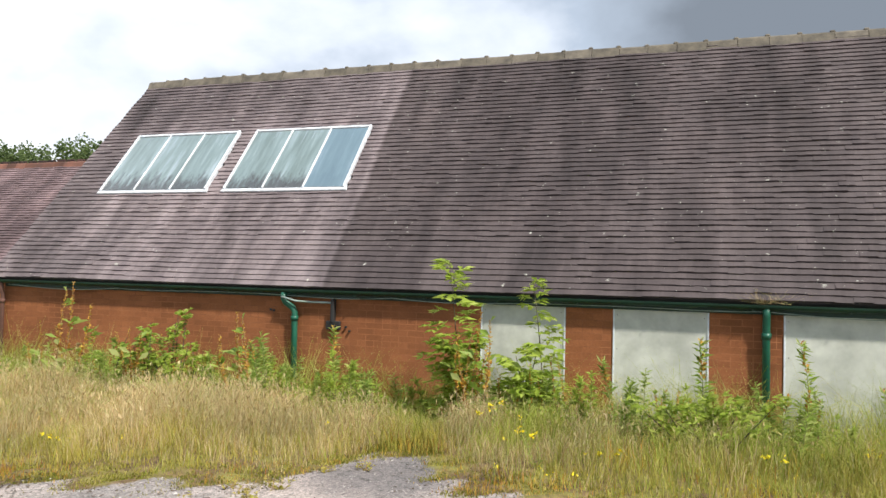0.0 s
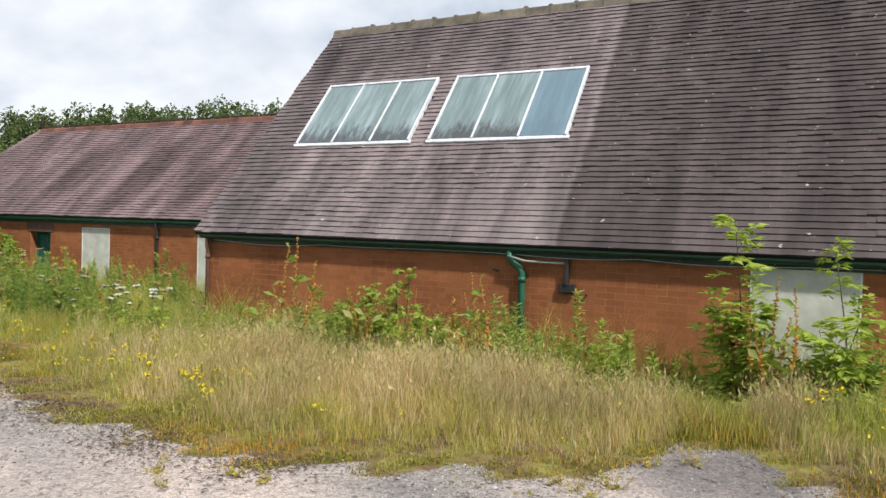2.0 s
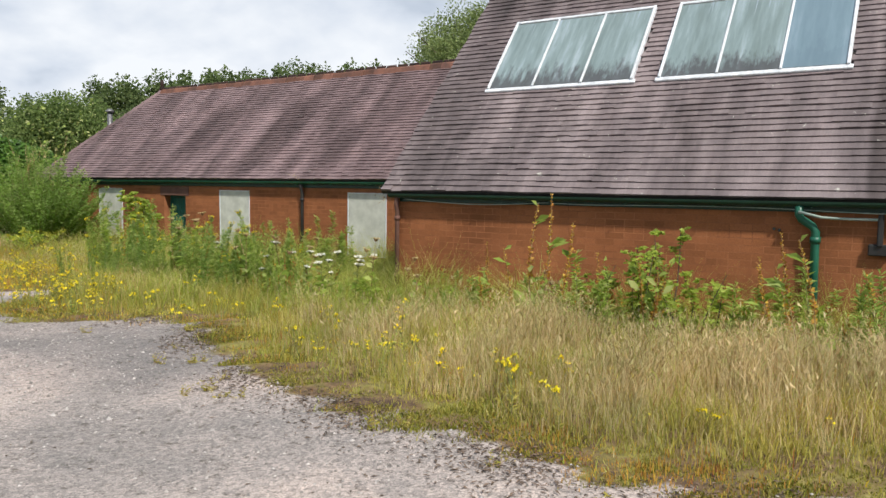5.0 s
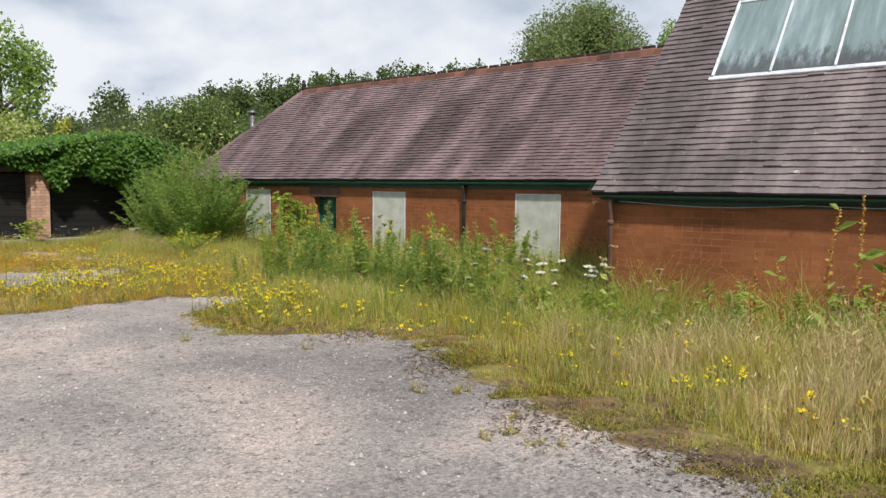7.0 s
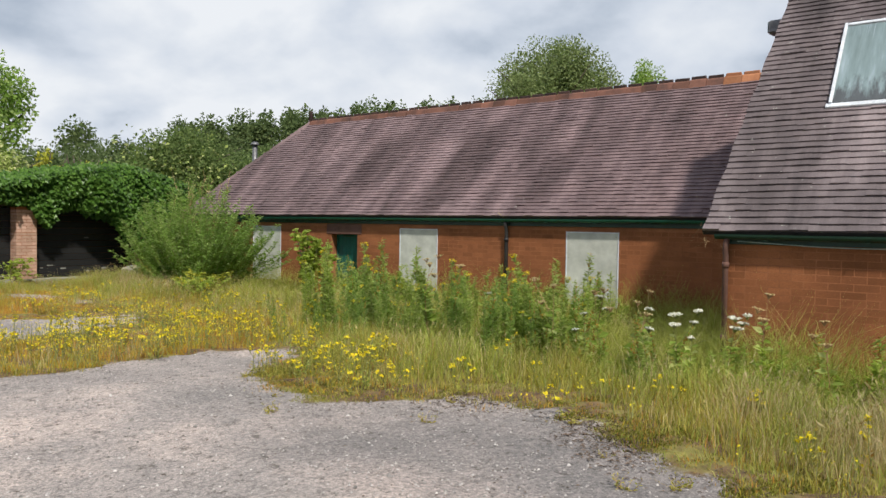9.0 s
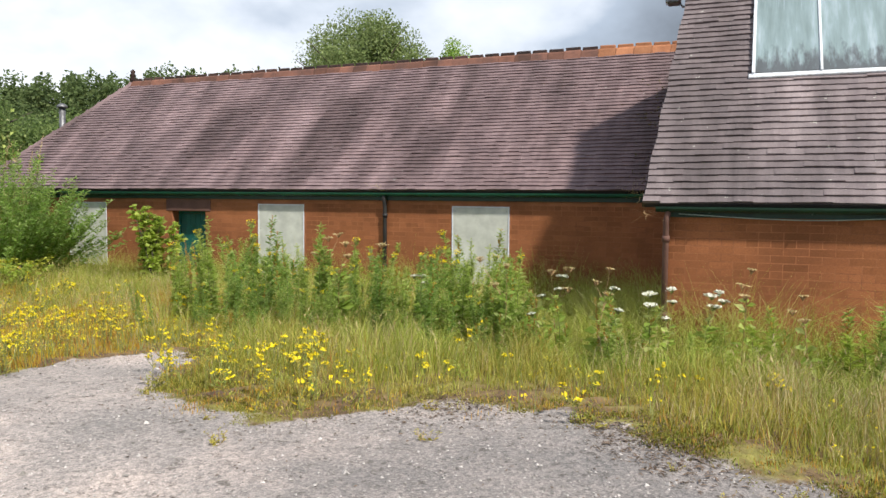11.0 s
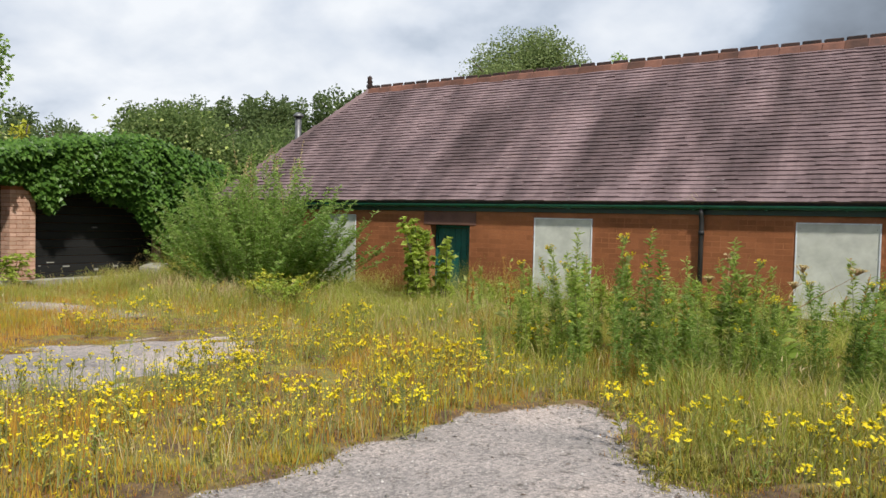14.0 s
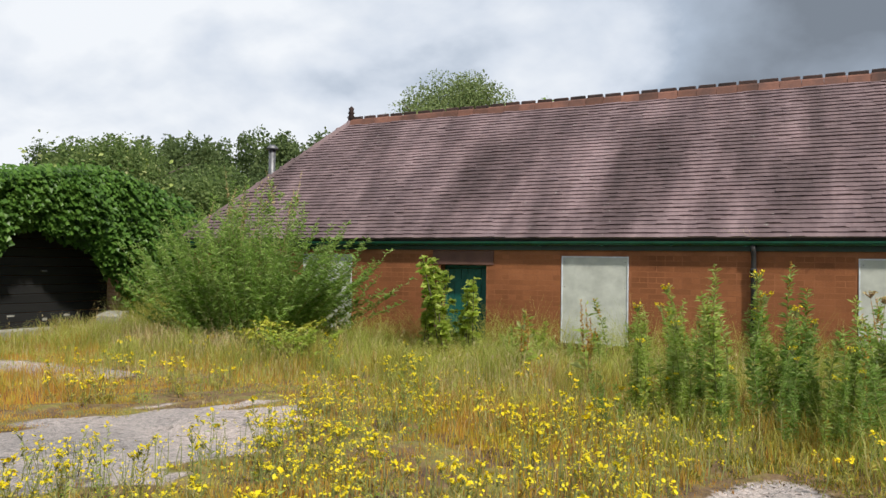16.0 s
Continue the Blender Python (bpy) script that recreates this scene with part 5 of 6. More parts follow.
fl = [curve_line(r_, (x, y, float(ground_z(x, y))), (x, y, float(ground_z(x, y)) + 0.22), 0.02, 3) for x, y in fp]
tagged(obj("flower_stalks", stems_mesh(fl, 0.004, 3), None, M_STEM, "thin green flower stalks in the grass", "stuff"), category="flower")


# tall leafy weeds, some with a yellow cluster on top
def tall_weed(seed, h, stems, tone, tops):
    r = np.random.default_rng(seed)
    lines, extra, heads = [], [], []
    for k in range(stems):
        a, d = r.uniform(0, 6.3), r.uniform(0.0, 0.13)
        lines.append(curve_line(r, (d * math.cos(a), d * math.sin(a), 0), (1.5 * d * math.cos(a), 1.5 * d * math.sin(a), h * (1.0 if k == 0 else r.uniform(0.5, 0.95))), 0.05, 6))
        if tops == "yellow" and k < 2:
            more, bloom = corymb(r, lines[-1][-1] + np.array((0, 0, 0.03)), 0.055, 12)
            extra += more
            heads += bloom
    tips = [ln[-2:] + np.array([[0, 0, 0.0], [0, 0, 0.03]]) for ln in lines]
    pieces = [("stalk", stems_mesh(lines + extra, 0.006), M_STEM), ("foliage", leaves_on(r, lines, int(150 * h), 0.1, 0.1, 0.06, 0.35, taper=0.35), tone),
              ("spike", leaves_on(r, tips, 30, 0.04, 0.26, 0.0, 0.9, "spikes"), M_RUST if tops == "rusty" else tone)]
    if heads:
        pieces.append(("bloom", discs(r, heads, 0.008, "bloom"), M_YELLOW))
    return plant("tall_weed", "tall green leafy weed with a yellow flower cluster" if heads else "tall green leafy weed with narrow leaves", "weed", pieces, "tall weeds below the walls")


TALL = [tall_weed(80, 1.25, 4, M_WEED, "yellow"), tall_weed(81, 1.15, 5, M_WEED, "leaf"), tall_weed(82, 1.25, 4, M_WILLOW, "rusty"), tall_weed(83, 1.1, 5, M_WEED, "leaf"), tall_weed(84, 1.2, 3, M_WILLOW, "yellow")]
tp = [(-14.5, 7.3, 0.85), (-14.2, 7.2, 1.06), (-13.57, 7.45, 1.02), (-13.05, 7.5, 1.08), (-12.32, 7.5, 0.78), (-11.42, 7.5, 0.9), (-11.25, 7.55, 0.88), (-11.94, 7.5, 0.74), (-14.75, 7.4, 0.8), (-14.0, 7.35, 0.84), (-13.8, 7.5, 0.95), (-13.4, 7.3, 0.9), (-12.85, 7.6, 0.85)]
r9 = np.random.default_rng(9)
tp += [(x, y, s) for x, y, s in zip(r9.uniform(-14.9, -10.9, 34), r9.uniform(6.7, 8.6, 34), r9.uniform(0.55, 0.88, 34))]
tp += [(x, y, s) for x, y, s in zip(r9.uniform(-15.0, -10.9, 26), r9.uniform(6.6, 7.8, 26), r9.uniform(0.35, 0.6, 26))]
set_out(TALL, tp)
low = [tall_weed(90, 0.8, 5, M_WEED, "leaf"), tall_weed(91, 0.7, 5, M_LIME, "leaf"), tall_weed(92, 0.9, 4, M_WEED, "rusty")]
lp = [(-4.47, 7.5, 1.6), (-4.2, 7.45, 1.45), (-3.75, 7.5, 1.55), (-2.96, 7.5, 1.35), (-2.44, 7.5, 1.3), (0.33, 7.6, 1.7), (1.45, 7.6, 1.3), (-8.0, 7.3, 1.2), (-7.8, 7.5, 1.15), (-0.35, 7.5, 1.1)]
lp += [(x, y, s) for x, y, s in zip(r9.uniform(-9.3, 3.0, 80), r9.uniform(6.5, 7.9, 80), r9.uniform(0.7, 1.25, 80))]
lp += [(x, y, s) for x, y, s in zip(r9.uniform(-10.9, -8.4, 16), r9.uniform(6.6, 7.3, 16), r9.uniform(0.7, 0.95, 16))]
lp += [(x, y, s) for x, y, s in zip(r9.uniform(-17.6, -10, 22), r9.uniform(9.0, 11.0, 22), r9.uniform(0.8, 1.2, 22))]
set_out(low, lp)


# dock: rusty seed spikes
def dock(seed, h):
    r = np.random.default_rng(seed)
    lines = [curve_line(r, (r.normal(0, 0.04), r.normal(0, 0.04), 0), (r.normal(0, 0.09), r.normal(0, 0.09), h * r.uniform(0.75, 1)), 0.03, 6) for _ in range(3)]
    return plant("dock", "dock with rusty brown seed spikes", "weed",
                 [("stalk", stems_mesh(lines, 0.006), M_DRY_STEM), ("seed_head", leaves_on(r, lines, 110, 0.035, 0.35, 0.45, 0.7, "seeds"), M_RUST), ("foliage", leaves_on(r, lines, 10, 0.2, 0.2, 0.05, 0.5), M_WEED)], "dock by the barn")


set_out([dock(100, 1.05), dock(101, 0.9)], [(x, y, s) for x, y, s in zip(r9.uniform(-7.5, 0.6, 17), r9.uniform(6.6, 7.8, 17), r9.uniform(0.95, 1.4, 17))] + [(-16.5, 9.0, 0.9), (-15.6, 8.4, 0.9), (-10.6, 7.4, 1.0), (-9.9, 7.2, 0.9)])


# hogweed with white or dried umbels
def umbel_plant(seed, h, dried):
    r = np.random.default_rng(seed)
    main = curve_line(r, (0, 0, 0), (r.normal(0, 0.08), r.normal(0, 0.08), h), 0.03, 6)
    lines, flowers = [main], []
    for k in range(3):
        top = main[-1] if k == 0 else along(main, np.array([r.uniform(0.6, 0.9)]))[0] + np.array([r.normal(0, 0.14), r.normal(0, 0.14), r.uniform(0.08, 0.2)])
        if k:
            lines.append(curve_line(r, along(main, np.array([0.55 + 0.1 * k]))[0], top, 0.01, 3))
        wide = r.uniform(0.035, 0.062)
        for j in range(16):
            b, e = r.uniform(0, 6.3), wide * math.sqrt(r.uniform(0.03, 1.0))
            tip = top + np.array([e * math.cos(b), e * math.sin(b), 0.05 - e * 0.22])
            lines.append(np.array([top, tip]))
            flowers += [tip + np.append(r.normal(0, 0.007, 2), r.normal(0, 0.003)) for _ in range(5)]
    mat = M_TAN if dried else M_UMBEL
    return plant("dried_hogweed" if dried else "hogweed", "hogweed with dried brown umbels" if dried else "hogweed with flat white flower umbels", "weed",
                 [("stalk", stems_mesh(lines, 0.006), M_DRY_STEM if dried else M_STEM), ("bloom", discs(r, flowers, 0.005 if dried else 0.010, "flowers", 0.1), mat), ("foliage", leaves_on(r, [main[:5]], 34, 0.17, 0.3, 0.02, 0.25), M_WEED)], "hogweed")


set_out([umbel_plant(110, 0.85, False), umbel_plant(111, 0.8, False)], [(-9.91, 6.8, 0.95), (-9.46, 6.8, 0.98), (-9.3, 6.7, 0.82), (-9.06, 6.85, 1.0), (-10.3, 6.8, 0.8), (-11.6, 7.0, 0.85)])
set_out([umbel_plant(112, 1.0, True), umbel_plant(113, 0.9, True)], [(-8.77, 6.8, 1.0), (-10.24, 6.85, 1.0), (-9.97, 6.9, 1.0), (-10.8, 6.8, 0.95), (-8.2, 7.0, 0.9), (-12.6, 7.2, 1.1), (-6.6, 7.1, 0.9), (-13.2, 7.8, 1.1)])


# saplings
def sapling(name, label, seed, h, stems, spread, leaf, material, reach=0.34, broad=0.24, per=13):
    r = np.random.default_rng(seed)
    main = [curve_line(r, (r.normal(0, 0.05), r.normal(0, 0.05), 0), (r.normal(0, spread), r.normal(0, spread), h * r.uniform(0.8, 1.0)), 0.05, 7) for _ in range(stems)]
    twigs = []
    for ln in main:
        for k in range(int(13 * h)):
            f = r.uniform(0.25, 0.98)
            q = along(ln, np.array([f]))[0]
            a, L = r.uniform(0, 6.3), (reach * (1.1 - f) + 0.3 * reach) * r.uniform(0.7, 1.2)
            twigs.append(curve_line(r, q, q + np.array([L * math.cos(a), L * math.sin(a), L * r.uniform(0.2, 1.0)]), 0.01, 4))
    return plant(name, label, "sapling", [("stem", stems_mesh(main, 0.012, 6), M_BARK), ("twig_work", stems_mesh(twigs, 0.003, 3), M_STEM), ("foliage", leaves_on(r, twigs, per, leaf, broad, 0.2, -0.05, taper=0.3), material)], "")


def ash_sapling(label, seed, h, stems, spread, start, reach):
    """Upright shoots with arching pinnate leaves: leaflets in pairs along each leaf stalk."""
    r = np.random.default_rng(seed)
    main = [curve_line(r, (r.normal(0, 0.04), r.normal(0, 0.04), 0), (r.normal(0, spread), r.normal(0, spread), h * (1.0 if k == 0 else r.uniform(0.6, 0.85))), 0.03, 7) for k in range(stems)]
    stalks, P, W, H, N = [], [], [], [], []
    for ln in main:
        for f in np.arange(start, 1.0, 0.042 / h):
            q = along(ln, np.array([f]))[0]
            a, L = r.uniform(0, 6.3), reach * r.uniform(0.75, 1.15) * min(1.0, 0.35 + 1.6 * (1.02 - f))
            out = np.array((math.cos(a), math.sin(a), 0.0))
            u = np.linspace(0, 1, 5)[:, None]
            rise = 0.55 if f < 0.85 else 1.0
            stalk = q + out * L * u + np.array((0, 0, 1.0)) * L * (rise * u - 0.55 * u * u)
            stalks.append(stalk)
            across = np.array((-out[1], out[0], 0.0))
            for g in np.repeat(np.linspace(0.28, 0.94, 5), 2):
                sgn = 1 if len(P) % 2 else -1
                P.append(along(stalk, np.array([g]))[0])
                w = across * sgn * 0.8 + out * 0.55 + np.array((0, 0, r.normal(-0.1, 0.2)))
                ll = 0.36 * reach * r.uniform(0.8, 1.2)
                W.append(w / np.linalg.norm(w) * ll)
                H.append(ll * 0.25)
                N.append((r.normal(0, 0.25), r.normal(0, 0.25), 1.0))
            P.append(stalk[-1]), W.append(out * 0.28 * reach), H.append(0.05 * reach), N.append((0, 0, 1.0))
    v, t = leaf_mesh(np.array(P), np.array(W), np.array(H), np.array(N))
    return plant("ash_sapling", label, "sapling", [("stem", stems_mesh(main, 0.011, 6), M_BARK), ("leaf_stalks", stems_mesh(stalks, 0.003, 3), M_STEM), ("foliage", tri_mesh("foliage", v, t), M_LIME)], "")


set_out([ash_sapling("young green ash sapling before the barn wall", 120, 2.2, 3, 0.13, 0.3, 0.36)], [(-1.93, 7.5, 1.0)], spin=False)
set_out([ash_sapling("slim green ash sapling before the barn window", 121, 2.0, 1, 0.04, 0.25, 0.28)], [(-1.02, 7.5, 1.0)], spin=False)
set_out([ash_sapling("low bushy ash shoot before the barn window", 127, 1.35, 4, 0.25, 0.3, 0.34)], [(-1.15, 7.35, 1.0)], spin=False)
set_out([sapling("sycamore_sapling", "bright lime-green sapling before the plank door", 122, 1.75, 6, 0.24, 0.11, M_LIME, 0.11, 0.4, 8)], [(-18.5, 10.4, 0.98), (-18.1, 10.35, 1.05), (-17.75, 10.3, 0.85)])
set_out([sapling("elder_sapling", "leafy light green elder shoots by the barn", 123, 1.65, 8, 0.26, 0.07, M_LIME, 0.17, 0.3, 14)], [(-5.85, 7.5, 1.0)])
set_out([sapling("elder_sapling", "leafy light green elder shoots by the barn", 128, 1.25, 7, 0.26, 0.07, M_LIME, 0.17, 0.3, 14)], [(-6.35, 7.4, 1.0), (-5.25, 7.4, 1.05)])
set_out([sapling("garage_weed", "small green shoot before the garage door", 124, 0.75, 3, 0.08, 0.12, M_LIME)], [(-24.8, 7.62, 1.0)])
set_out([sapling("lime_shrub", "low yellow-green shrub in the grass", 125, 0.55, 9, 0.3, 0.09, M_LIME), sapling("lime_shrub", "low yellow-green shrub in the grass", 126, 0.5, 9, 0.28, 0.09, M_GOLD)], [(0.55, 6.55, 1.0), (-19.9, 9.0, 1.0), (-19.3, 8.6, 0.8)])


# the willow bush at the wing's far corner
def willow():
    r = np.random.default_rng(130)
    shoots = []
    for k in range(300):
        a = r.uniform(0, 6.3)
        d = math.sqrt(r.uniform(0, 1))
        bx, by = 0.55 * d * math.cos(a), 0.4 * d * math.sin(a)
        out = r.uniform(0.5, 1.0)
        rise = r.uniform(0.5, 1.0) * (2.8 - 1.35 * d * out)
        top = (bx + 2.15 * d * out * math.cos(a), by + 1.25 * d * out * math.sin(a), rise)
        shoots.append(curve_line(r, (bx, by, 0), top, 0.08, 7))
    e = thing("willow_bush", "spreading grey-green willow bush at the wing's corner", "bush", (-21.0, 9.75, float(ground_z(-21.0, 9.75)) - 0.05))
    obj("branch_work", stems_mesh(shoots, 0.009, 4), e, M_STEM)
    obj("foliage", leaves_on(r, shoots, 165, 0.105, 0.13, 0.08, 0.35, taper=0.2), e, M_WILLOW)
    plumes = [curve_line(r, (x, r.normal(0, 0.3), 1.5), (x + r.normal(0, 0.1), r.normal(0, 0.3), r.uniform(2.2, 2.75)), 0.04, 5) for x in r.uniform(-0.9, 0.9, 16)]
    obj("plume_stalk", stems_mesh(plumes, 0.004, 3), e, M_DRY_STEM)
    obj("plume", leaves_on(r, plumes, 45, 0.05, 0.2, 0.6, 1.2, "plumes"), e, M_TAN, kind="stuff")


willow()
# bleached dead reed stalks round the willow's foot
rr = np.random.default_rng(131)
rx, ry = rr.uniform(-23.0, -20.3, 1500), rr.normal(8.75, 0.12, 1500)
v, t, _ = blades(np.column_stack([rx, ry]), rr.uniform(0.15, 0.46, 1500) * (0.6 + 0.6 * patchy(rx, ry, 3.0, 22)), rr.uniform(0.006, 0.014, 1500), 0.5, 132)
tagged(obj("dead_reeds", tri_mesh("dead_reeds", v, t), None, M_TAN, "bleached dead reed stalks below the willow bush", "stuff"), category="reeds")


# ivy over the garages
def ivy():
    r = np.random.default_rng(140)
    Y = np.array([6.7, 7.3, 8.0, 8.3, 8.45, 8.65, 9.1, 9.8, 10.4, 10.7, 11.0, 11.4, 12.2, 12.9])
    LOW = np.array([1.95, 1.85, 1.72, 1.3, 1.2, 1.6, 1.66, 1.35, 0.6, 0.3, 0.1, 0.0, 0.0, 0.0])
    TOP = np.array([2.08, 2.15, 2.35, 2.42, 2.45, 2.5, 2.6, 2.68, 2.7, 2.7, 2.68, 2.55, 2.2, 1.4])
    n = 19000
    y = r.uniform(6.7, 12.9, n)
    lo, hi = np.interp(y, Y, LOW), np.interp(y, Y, TOP)
    z = lo + (hi - lo) * r.beta(1.1, 1.0, n)
    f = (z - lo) / (hi - lo)
    x = -24.98 + 0.55 * np.sqrt(np.clip(1 - (2 * f - 0.9) ** 2 * 0.8, 0, 1)) * smooth(8.2, 9.9, y) + 0.16 * (patchy(y * 2.5, z * 2.5, 1.5, 4) - 0.5) + r.normal(0, 0.06, n)
    p1 = np.column_stack([x, y, z + 0.1 * (patchy(y * 3, x, 1.2, 6) - 0.5)])
    m = 9000
    y2 = r.uniform(6.9, 12.6, m)
    p2 = np.column_stack([r.uniform(-29.5, -24.6, m), y2, np.interp(y2, Y, TOP) - 0.05 + 0.22 * (patchy(y2 * 1.6, r.uniform(0, 1, m), 1.2, 7) - 0.4) + r.normal(0, 0.06, m)])
    p = np.concatenate([p1, p2])
    k = len(p)
    L = r.uniform(0.07, 0.13, k)
    w = np.column_stack([r.uniform(0.2, 1.0, k), r.normal(0, 0.6, k), r.uniform(-1.3, -0.1, k)])
    w *= (L / np.linalg.norm(w, axis=1))[:, None]
    v, t = leaf_mesh(p, w, L * 0.42, np.column_stack([np.ones(k), r.normal(0, 0.4, k), r.uniform(0.3, 1.2, k)]))
    e = thing("ivy", "dense dark green ivy over the garage roof", "climbing plant", (-24.9, 11.2, -0.1))
    o = obj("foliage", tri_mesh("foliage", v, t), None, M_IVY, kind="stuff")
    place_under(o, e)
    lines = [curve_line(r, (-24.95, yy, -0.1), (-24.95, yy + r.normal(0, 0.5), 2.2), 0.1, 7) for yy in r.uniform(10.9, 12.0, 10)]
    o = obj("stem", stems_mesh(lines, 0.025, 6), None, M_BARK)
    place_under(o, e)


ivy()


# ---- trees ----
def crown(r, centre, radii, clumps, leaves, size, sag=0.2):
    """Leaves on the outsides of many clumps within an uneven envelope."""
    P, N = [], []
    for k in range(clumps):
        d = r.normal(0, 1, 3)
        d /= np.linalg.norm(d)
        c = np.asarray(centre) + d * np.asarray(radii) * (0.77 * r.uniform(0.3, 1.0) ** 0.5)
        s = np.asarray(radii) * r.uniform(0.22, 0.38)
        q = r.normal(0, 1, (leaves, 3))
        q /= np.linalg.norm(q, axis=1, keepdims=True)
        P.append(c + q * s * r.uniform(0.15, 1.0, (leaves, 1)) ** 0.5)
        N.append(q)
    p, nrm = np.concatenate(P), np.concatenate(N)
    k = len(p)
    w = nrm * 0.6 + r.normal(0, 0.7, (k, 3)) - np.array([0, 0, sag])
    L = size * r.uniform(0.6, 1.3, k)
    w *= (L / np.linalg.norm(w, axis=1))[:, None]
    up = nrm + r.normal(0, 0.5, (k, 3)) + np.array([0, 0, 0.5])
    return leaf_mesh(p, w, L * 0.36, up)


def tree(name, label, x, y, h, width, seed, material, clumps=26, leaves=220, size=0.22, low=0.25, blossom=False):
    r = np.random.default_rng(seed)
    z = float(ground_z(x, y))
    e = thing(name, label, "tree", (x, y, z))
    bm = bmesh.new()
    tr = 0.018 * h + 0.05
    tube(bm, [(0, 0, -0.2), (0.02 * h * r.normal(), 0.02 * h * r.normal(), 0.3 * h), (0.03 * h * r.normal(), 0.03 * h * r.normal(), 0.6 * h), (0, 0, 0.88 * h)], [tr, tr * 0.8, tr * 0.5, tr * 0.1], 9)
    part("trunk", bm, M_BARK, e)
    for k in range(6):
        a, f = r.uniform(0, 6.3), r.uniform(0.25, 0.7)
        part("limb", tube(bmesh.new(), [(0, 0, f * h), (0.2 * width * math.cos(a), 0.2 * width * math.sin(a), (f + 0.08) * h), (0.42 * width * math.cos(a), 0.42 * width * math.sin(a), (f + 0.2) * h)], [tr * 0.4, tr * 0.28, tr * 0.06], 6), M_BARK, e)
    v, t = crown(r, (0, 0, h * (low + (1 - low) / 2)), (width / 2, width / 2, h * (1 - low) / 2), clumps, leaves, size)
    obj("crown", tri_mesh("crown", v, t), e, material, kind="stuff")
    if blossom:
        v, t = crown(r, (0, 0, h * 0.58), (width * 0.53, width * 0.53, h * 0.45), 40, 34, 0.16)
        obj("blossom", tri_mesh("blossom", v, t), e, M_ELDER, kind="stuff")
    return e


def at_bearing(deg, d, x0=-9.0, y0=1.0):
    return x0 - d * math.sin(radians(deg)), y0 + d * math.cos(radians(deg))


tree("poplar", "large green tree standing beyond the wing", *at_bearing(28.4, 95), 26.3, 20.0, 150, M_POPLAR, 80, 800, 0.33, 0.2)
tree("birch", "thin pale green tree beyond the wing", *at_bearing(21.5, 95), 23.0, 6.0, 151, M_WILLOW, 26, 200, 0.32, 0.45)
tree("ash_tree", "open light green tree behind the garages", -33.2, 10.1, 7.4, 3.9, 152, M_WILLOW, 36, 230, 0.13, 0.25)
tree("round_tree", "dark round tree with pale blossom", *at_bearing(55.8, 31), 5.6, 6.2, 153, M_TREE, 80, 460, 0.12, 0.05, True)
tree("sycamore_tree", "bright green leafy tree behind the garages", -30.4, 7.2, 4.7, 3.6, 154, M_WILLOW, 50, 300, 0.12, 0.1)
tree("elder_tree", "elder covered in creamy pale blossom", -30.9, 9.2, 3.9, 3.8, 155, M_ELDER, 50, 340, 0.1, 0.1)
for k, b in enumerate((64.8, 63.4, 62.1)):
    tree("golden_conifer", "small golden-green conifer behind the ivy", *at_bearing(b, 26 + k), 4.35 - 0.05 * k, 1.2, 156 + k, M_GOLD, 14, 150, 0.13, 0.05)
tree("dark_tree", "dark green leafy tree beyond the garages", *at_bearing(50, 32), 4.9, 6.5, 160, M_TREE, 55, 330, 0.14, 0.0)
tree("dark_tree", "dark green leafy tree beyond the garages", *at_bearing(44, 30), 4.5, 6.0, 161, M_TREE, 55, 330, 0.14, 0.0)
tree("dark_tree", "dark green leafy tree beyond the garages", *at_bearing(83, 24), 5.4, 5.5, 162, M_TREE, 60, 380, 0.13, 0.0)

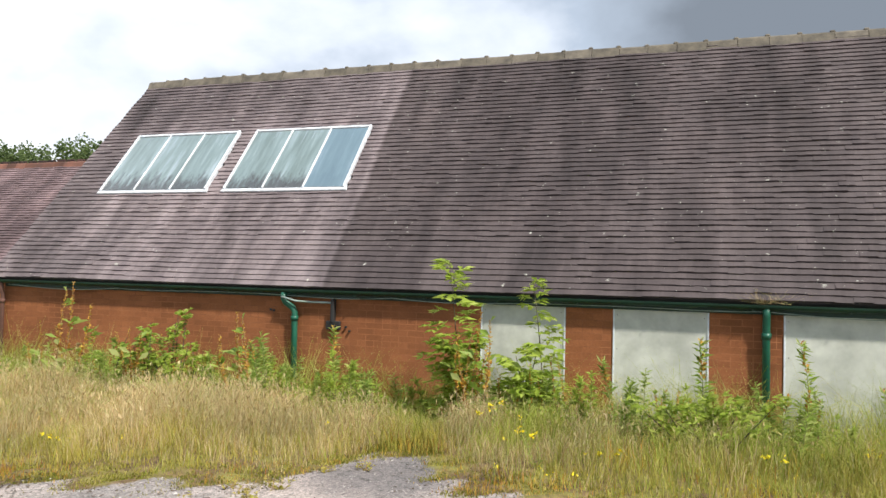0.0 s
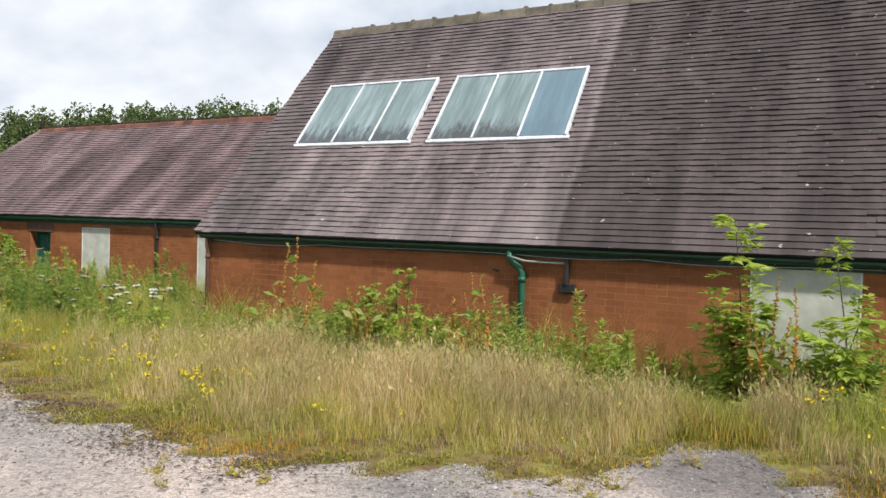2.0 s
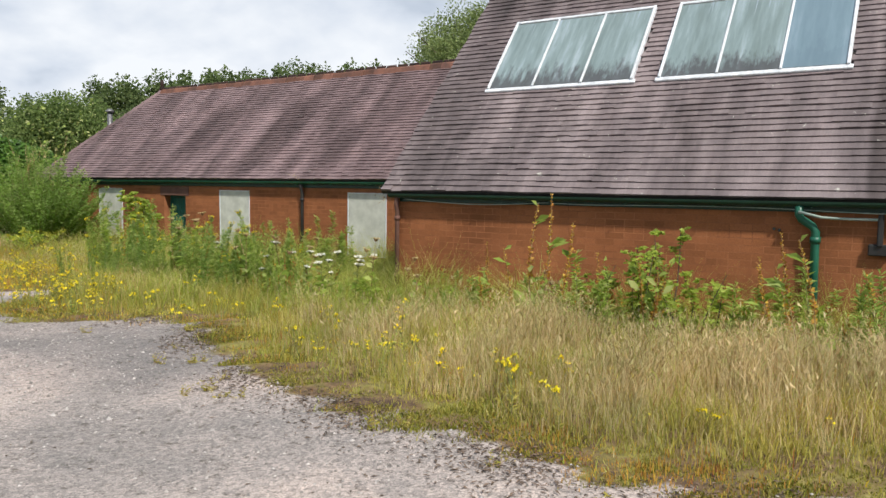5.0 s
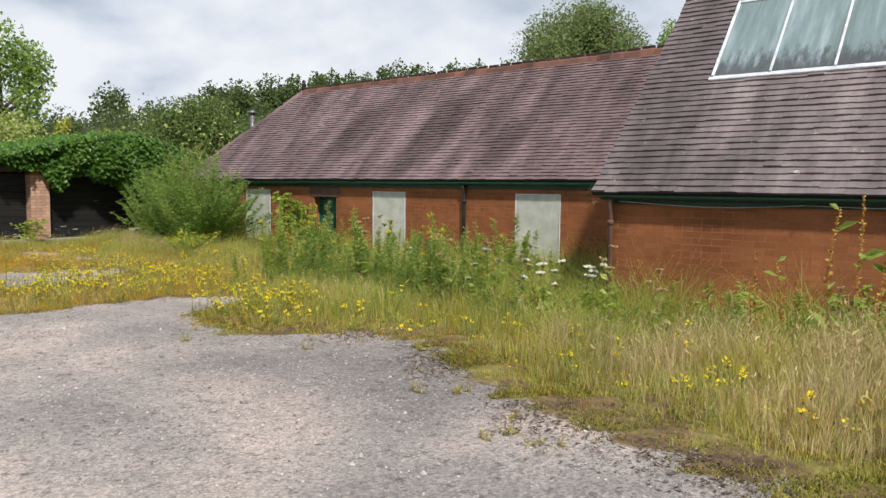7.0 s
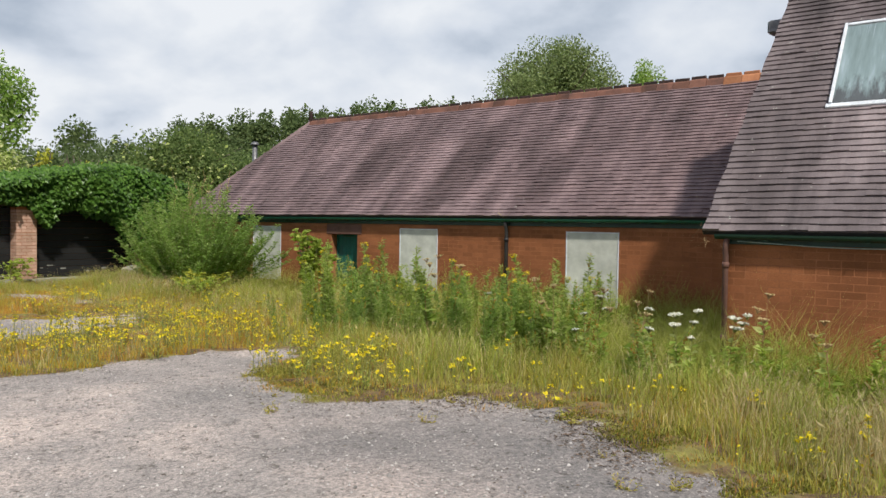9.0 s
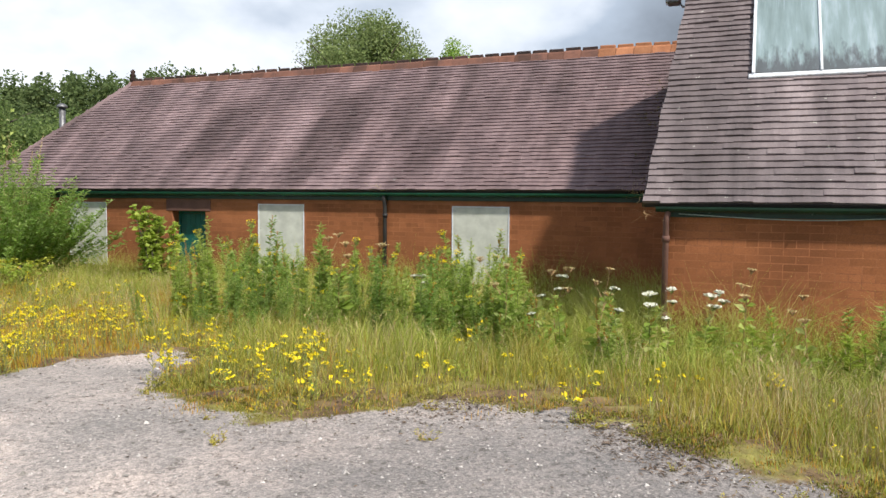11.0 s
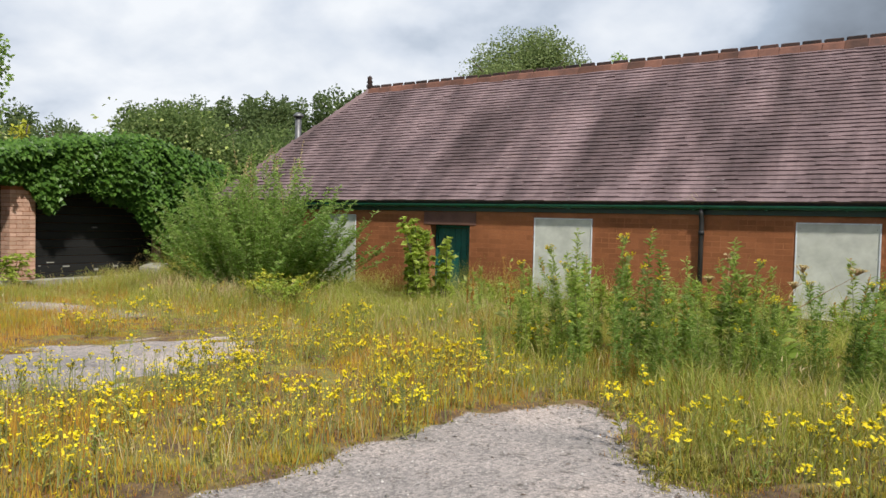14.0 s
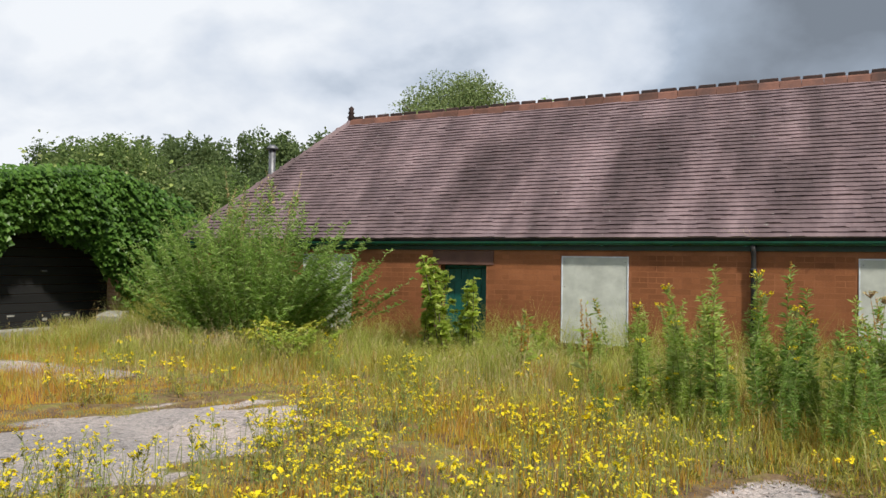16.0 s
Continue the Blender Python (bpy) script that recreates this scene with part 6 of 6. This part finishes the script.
# the belt of woods beyond
r = np.random.default_rng(170)
V, T, o = [], [], 0
for k in range(44):
    b = r.uniform(44, 86)
    d = r.uniform(38, 52)
    x, y = at_bearing(b, d, -8.0, 0.5)
    top = (0.112 - 0.012 * (b > 58)) * d * r.uniform(0.85, 1.08) + 1.3
    v, t = crown(r, (x, y, top * 0.5), (r.uniform(2.2, 3.4), r.uniform(2.2, 3.4), top * 0.52), 20, 230, 0.19)
    V.append(v), T.append(t + o)
    o += len(v)
for k in range(66):
    b = 22.0 + k * 0.62 if k < 56 else r.uniform(57, 92)
    d = r.uniform(98, 122)
    x, y = at_bearing(b, d)
    top = float(np.interp(b, [24, 30, 36, 41, 44, 52, 60, 70], [17.0, 19.0, 20.4, 21.2, 19.7, 17.4, 14.6, 14.3])) / 110 * d * r.uniform(0.93, 1.03)
    v, t = crown(r, (x, y, top * 0.64), (r.uniform(3.4, 5.4), r.uniform(3.4, 5.4), top * 0.39), 13, 150, 0.5)
    V.append(v), T.append(t + o)
    o += len(v)
tagged(obj("far_woods", tri_mesh("far_woods", np.concatenate(V), np.concatenate(T)), None, M_WOODS, "belt of mixed green woods beyond the yard", "stuff"), category="woods")


# grass and straw rooted in the gutters
def gutter_tuft(x, y, z, n, seed, material, hang):
    r = np.random.default_rng(seed)
    lines = [curve_line(r, (r.normal(0, 0.06), r.normal(0, 0.015), 0), (r.normal(0, 0.16), r.normal(-0.05, 0.04), r.uniform(0.04, 0.2) - hang * r.uniform(0, 0.2)), 0.02, 4) for _ in range(n)]
    e = thing("gutter_grass", "straggly dry grass growing out of the gutter", "grass", (x, y, z))
    obj("blade_tuft", stems_mesh(lines, 0.003, 3), e, material, kind="stuff")


gutter_tuft(1.1, 8.26, 1.37, 40, 200, M_TAN, 0.4)
gutter_tuft(1.25, 8.26, 1.37, 20, 201, M_TAN, 0.8)
gutter_tuft(-14.35, 11.46, 1.55, 26, 202, M_TAN, 0.3)
gutter_tuft(-10.25, 11.45, 1.55, 60, 203, M_TAN, 0.9)
gutter_tuft(-10.0, 11.46, 1.53, 50, 205, M_DRY_STEM, 1.1)
gutter_tuft(-9.72, 8.28, 1.32, 16, 204, M_DRY_STEM, 1.0)
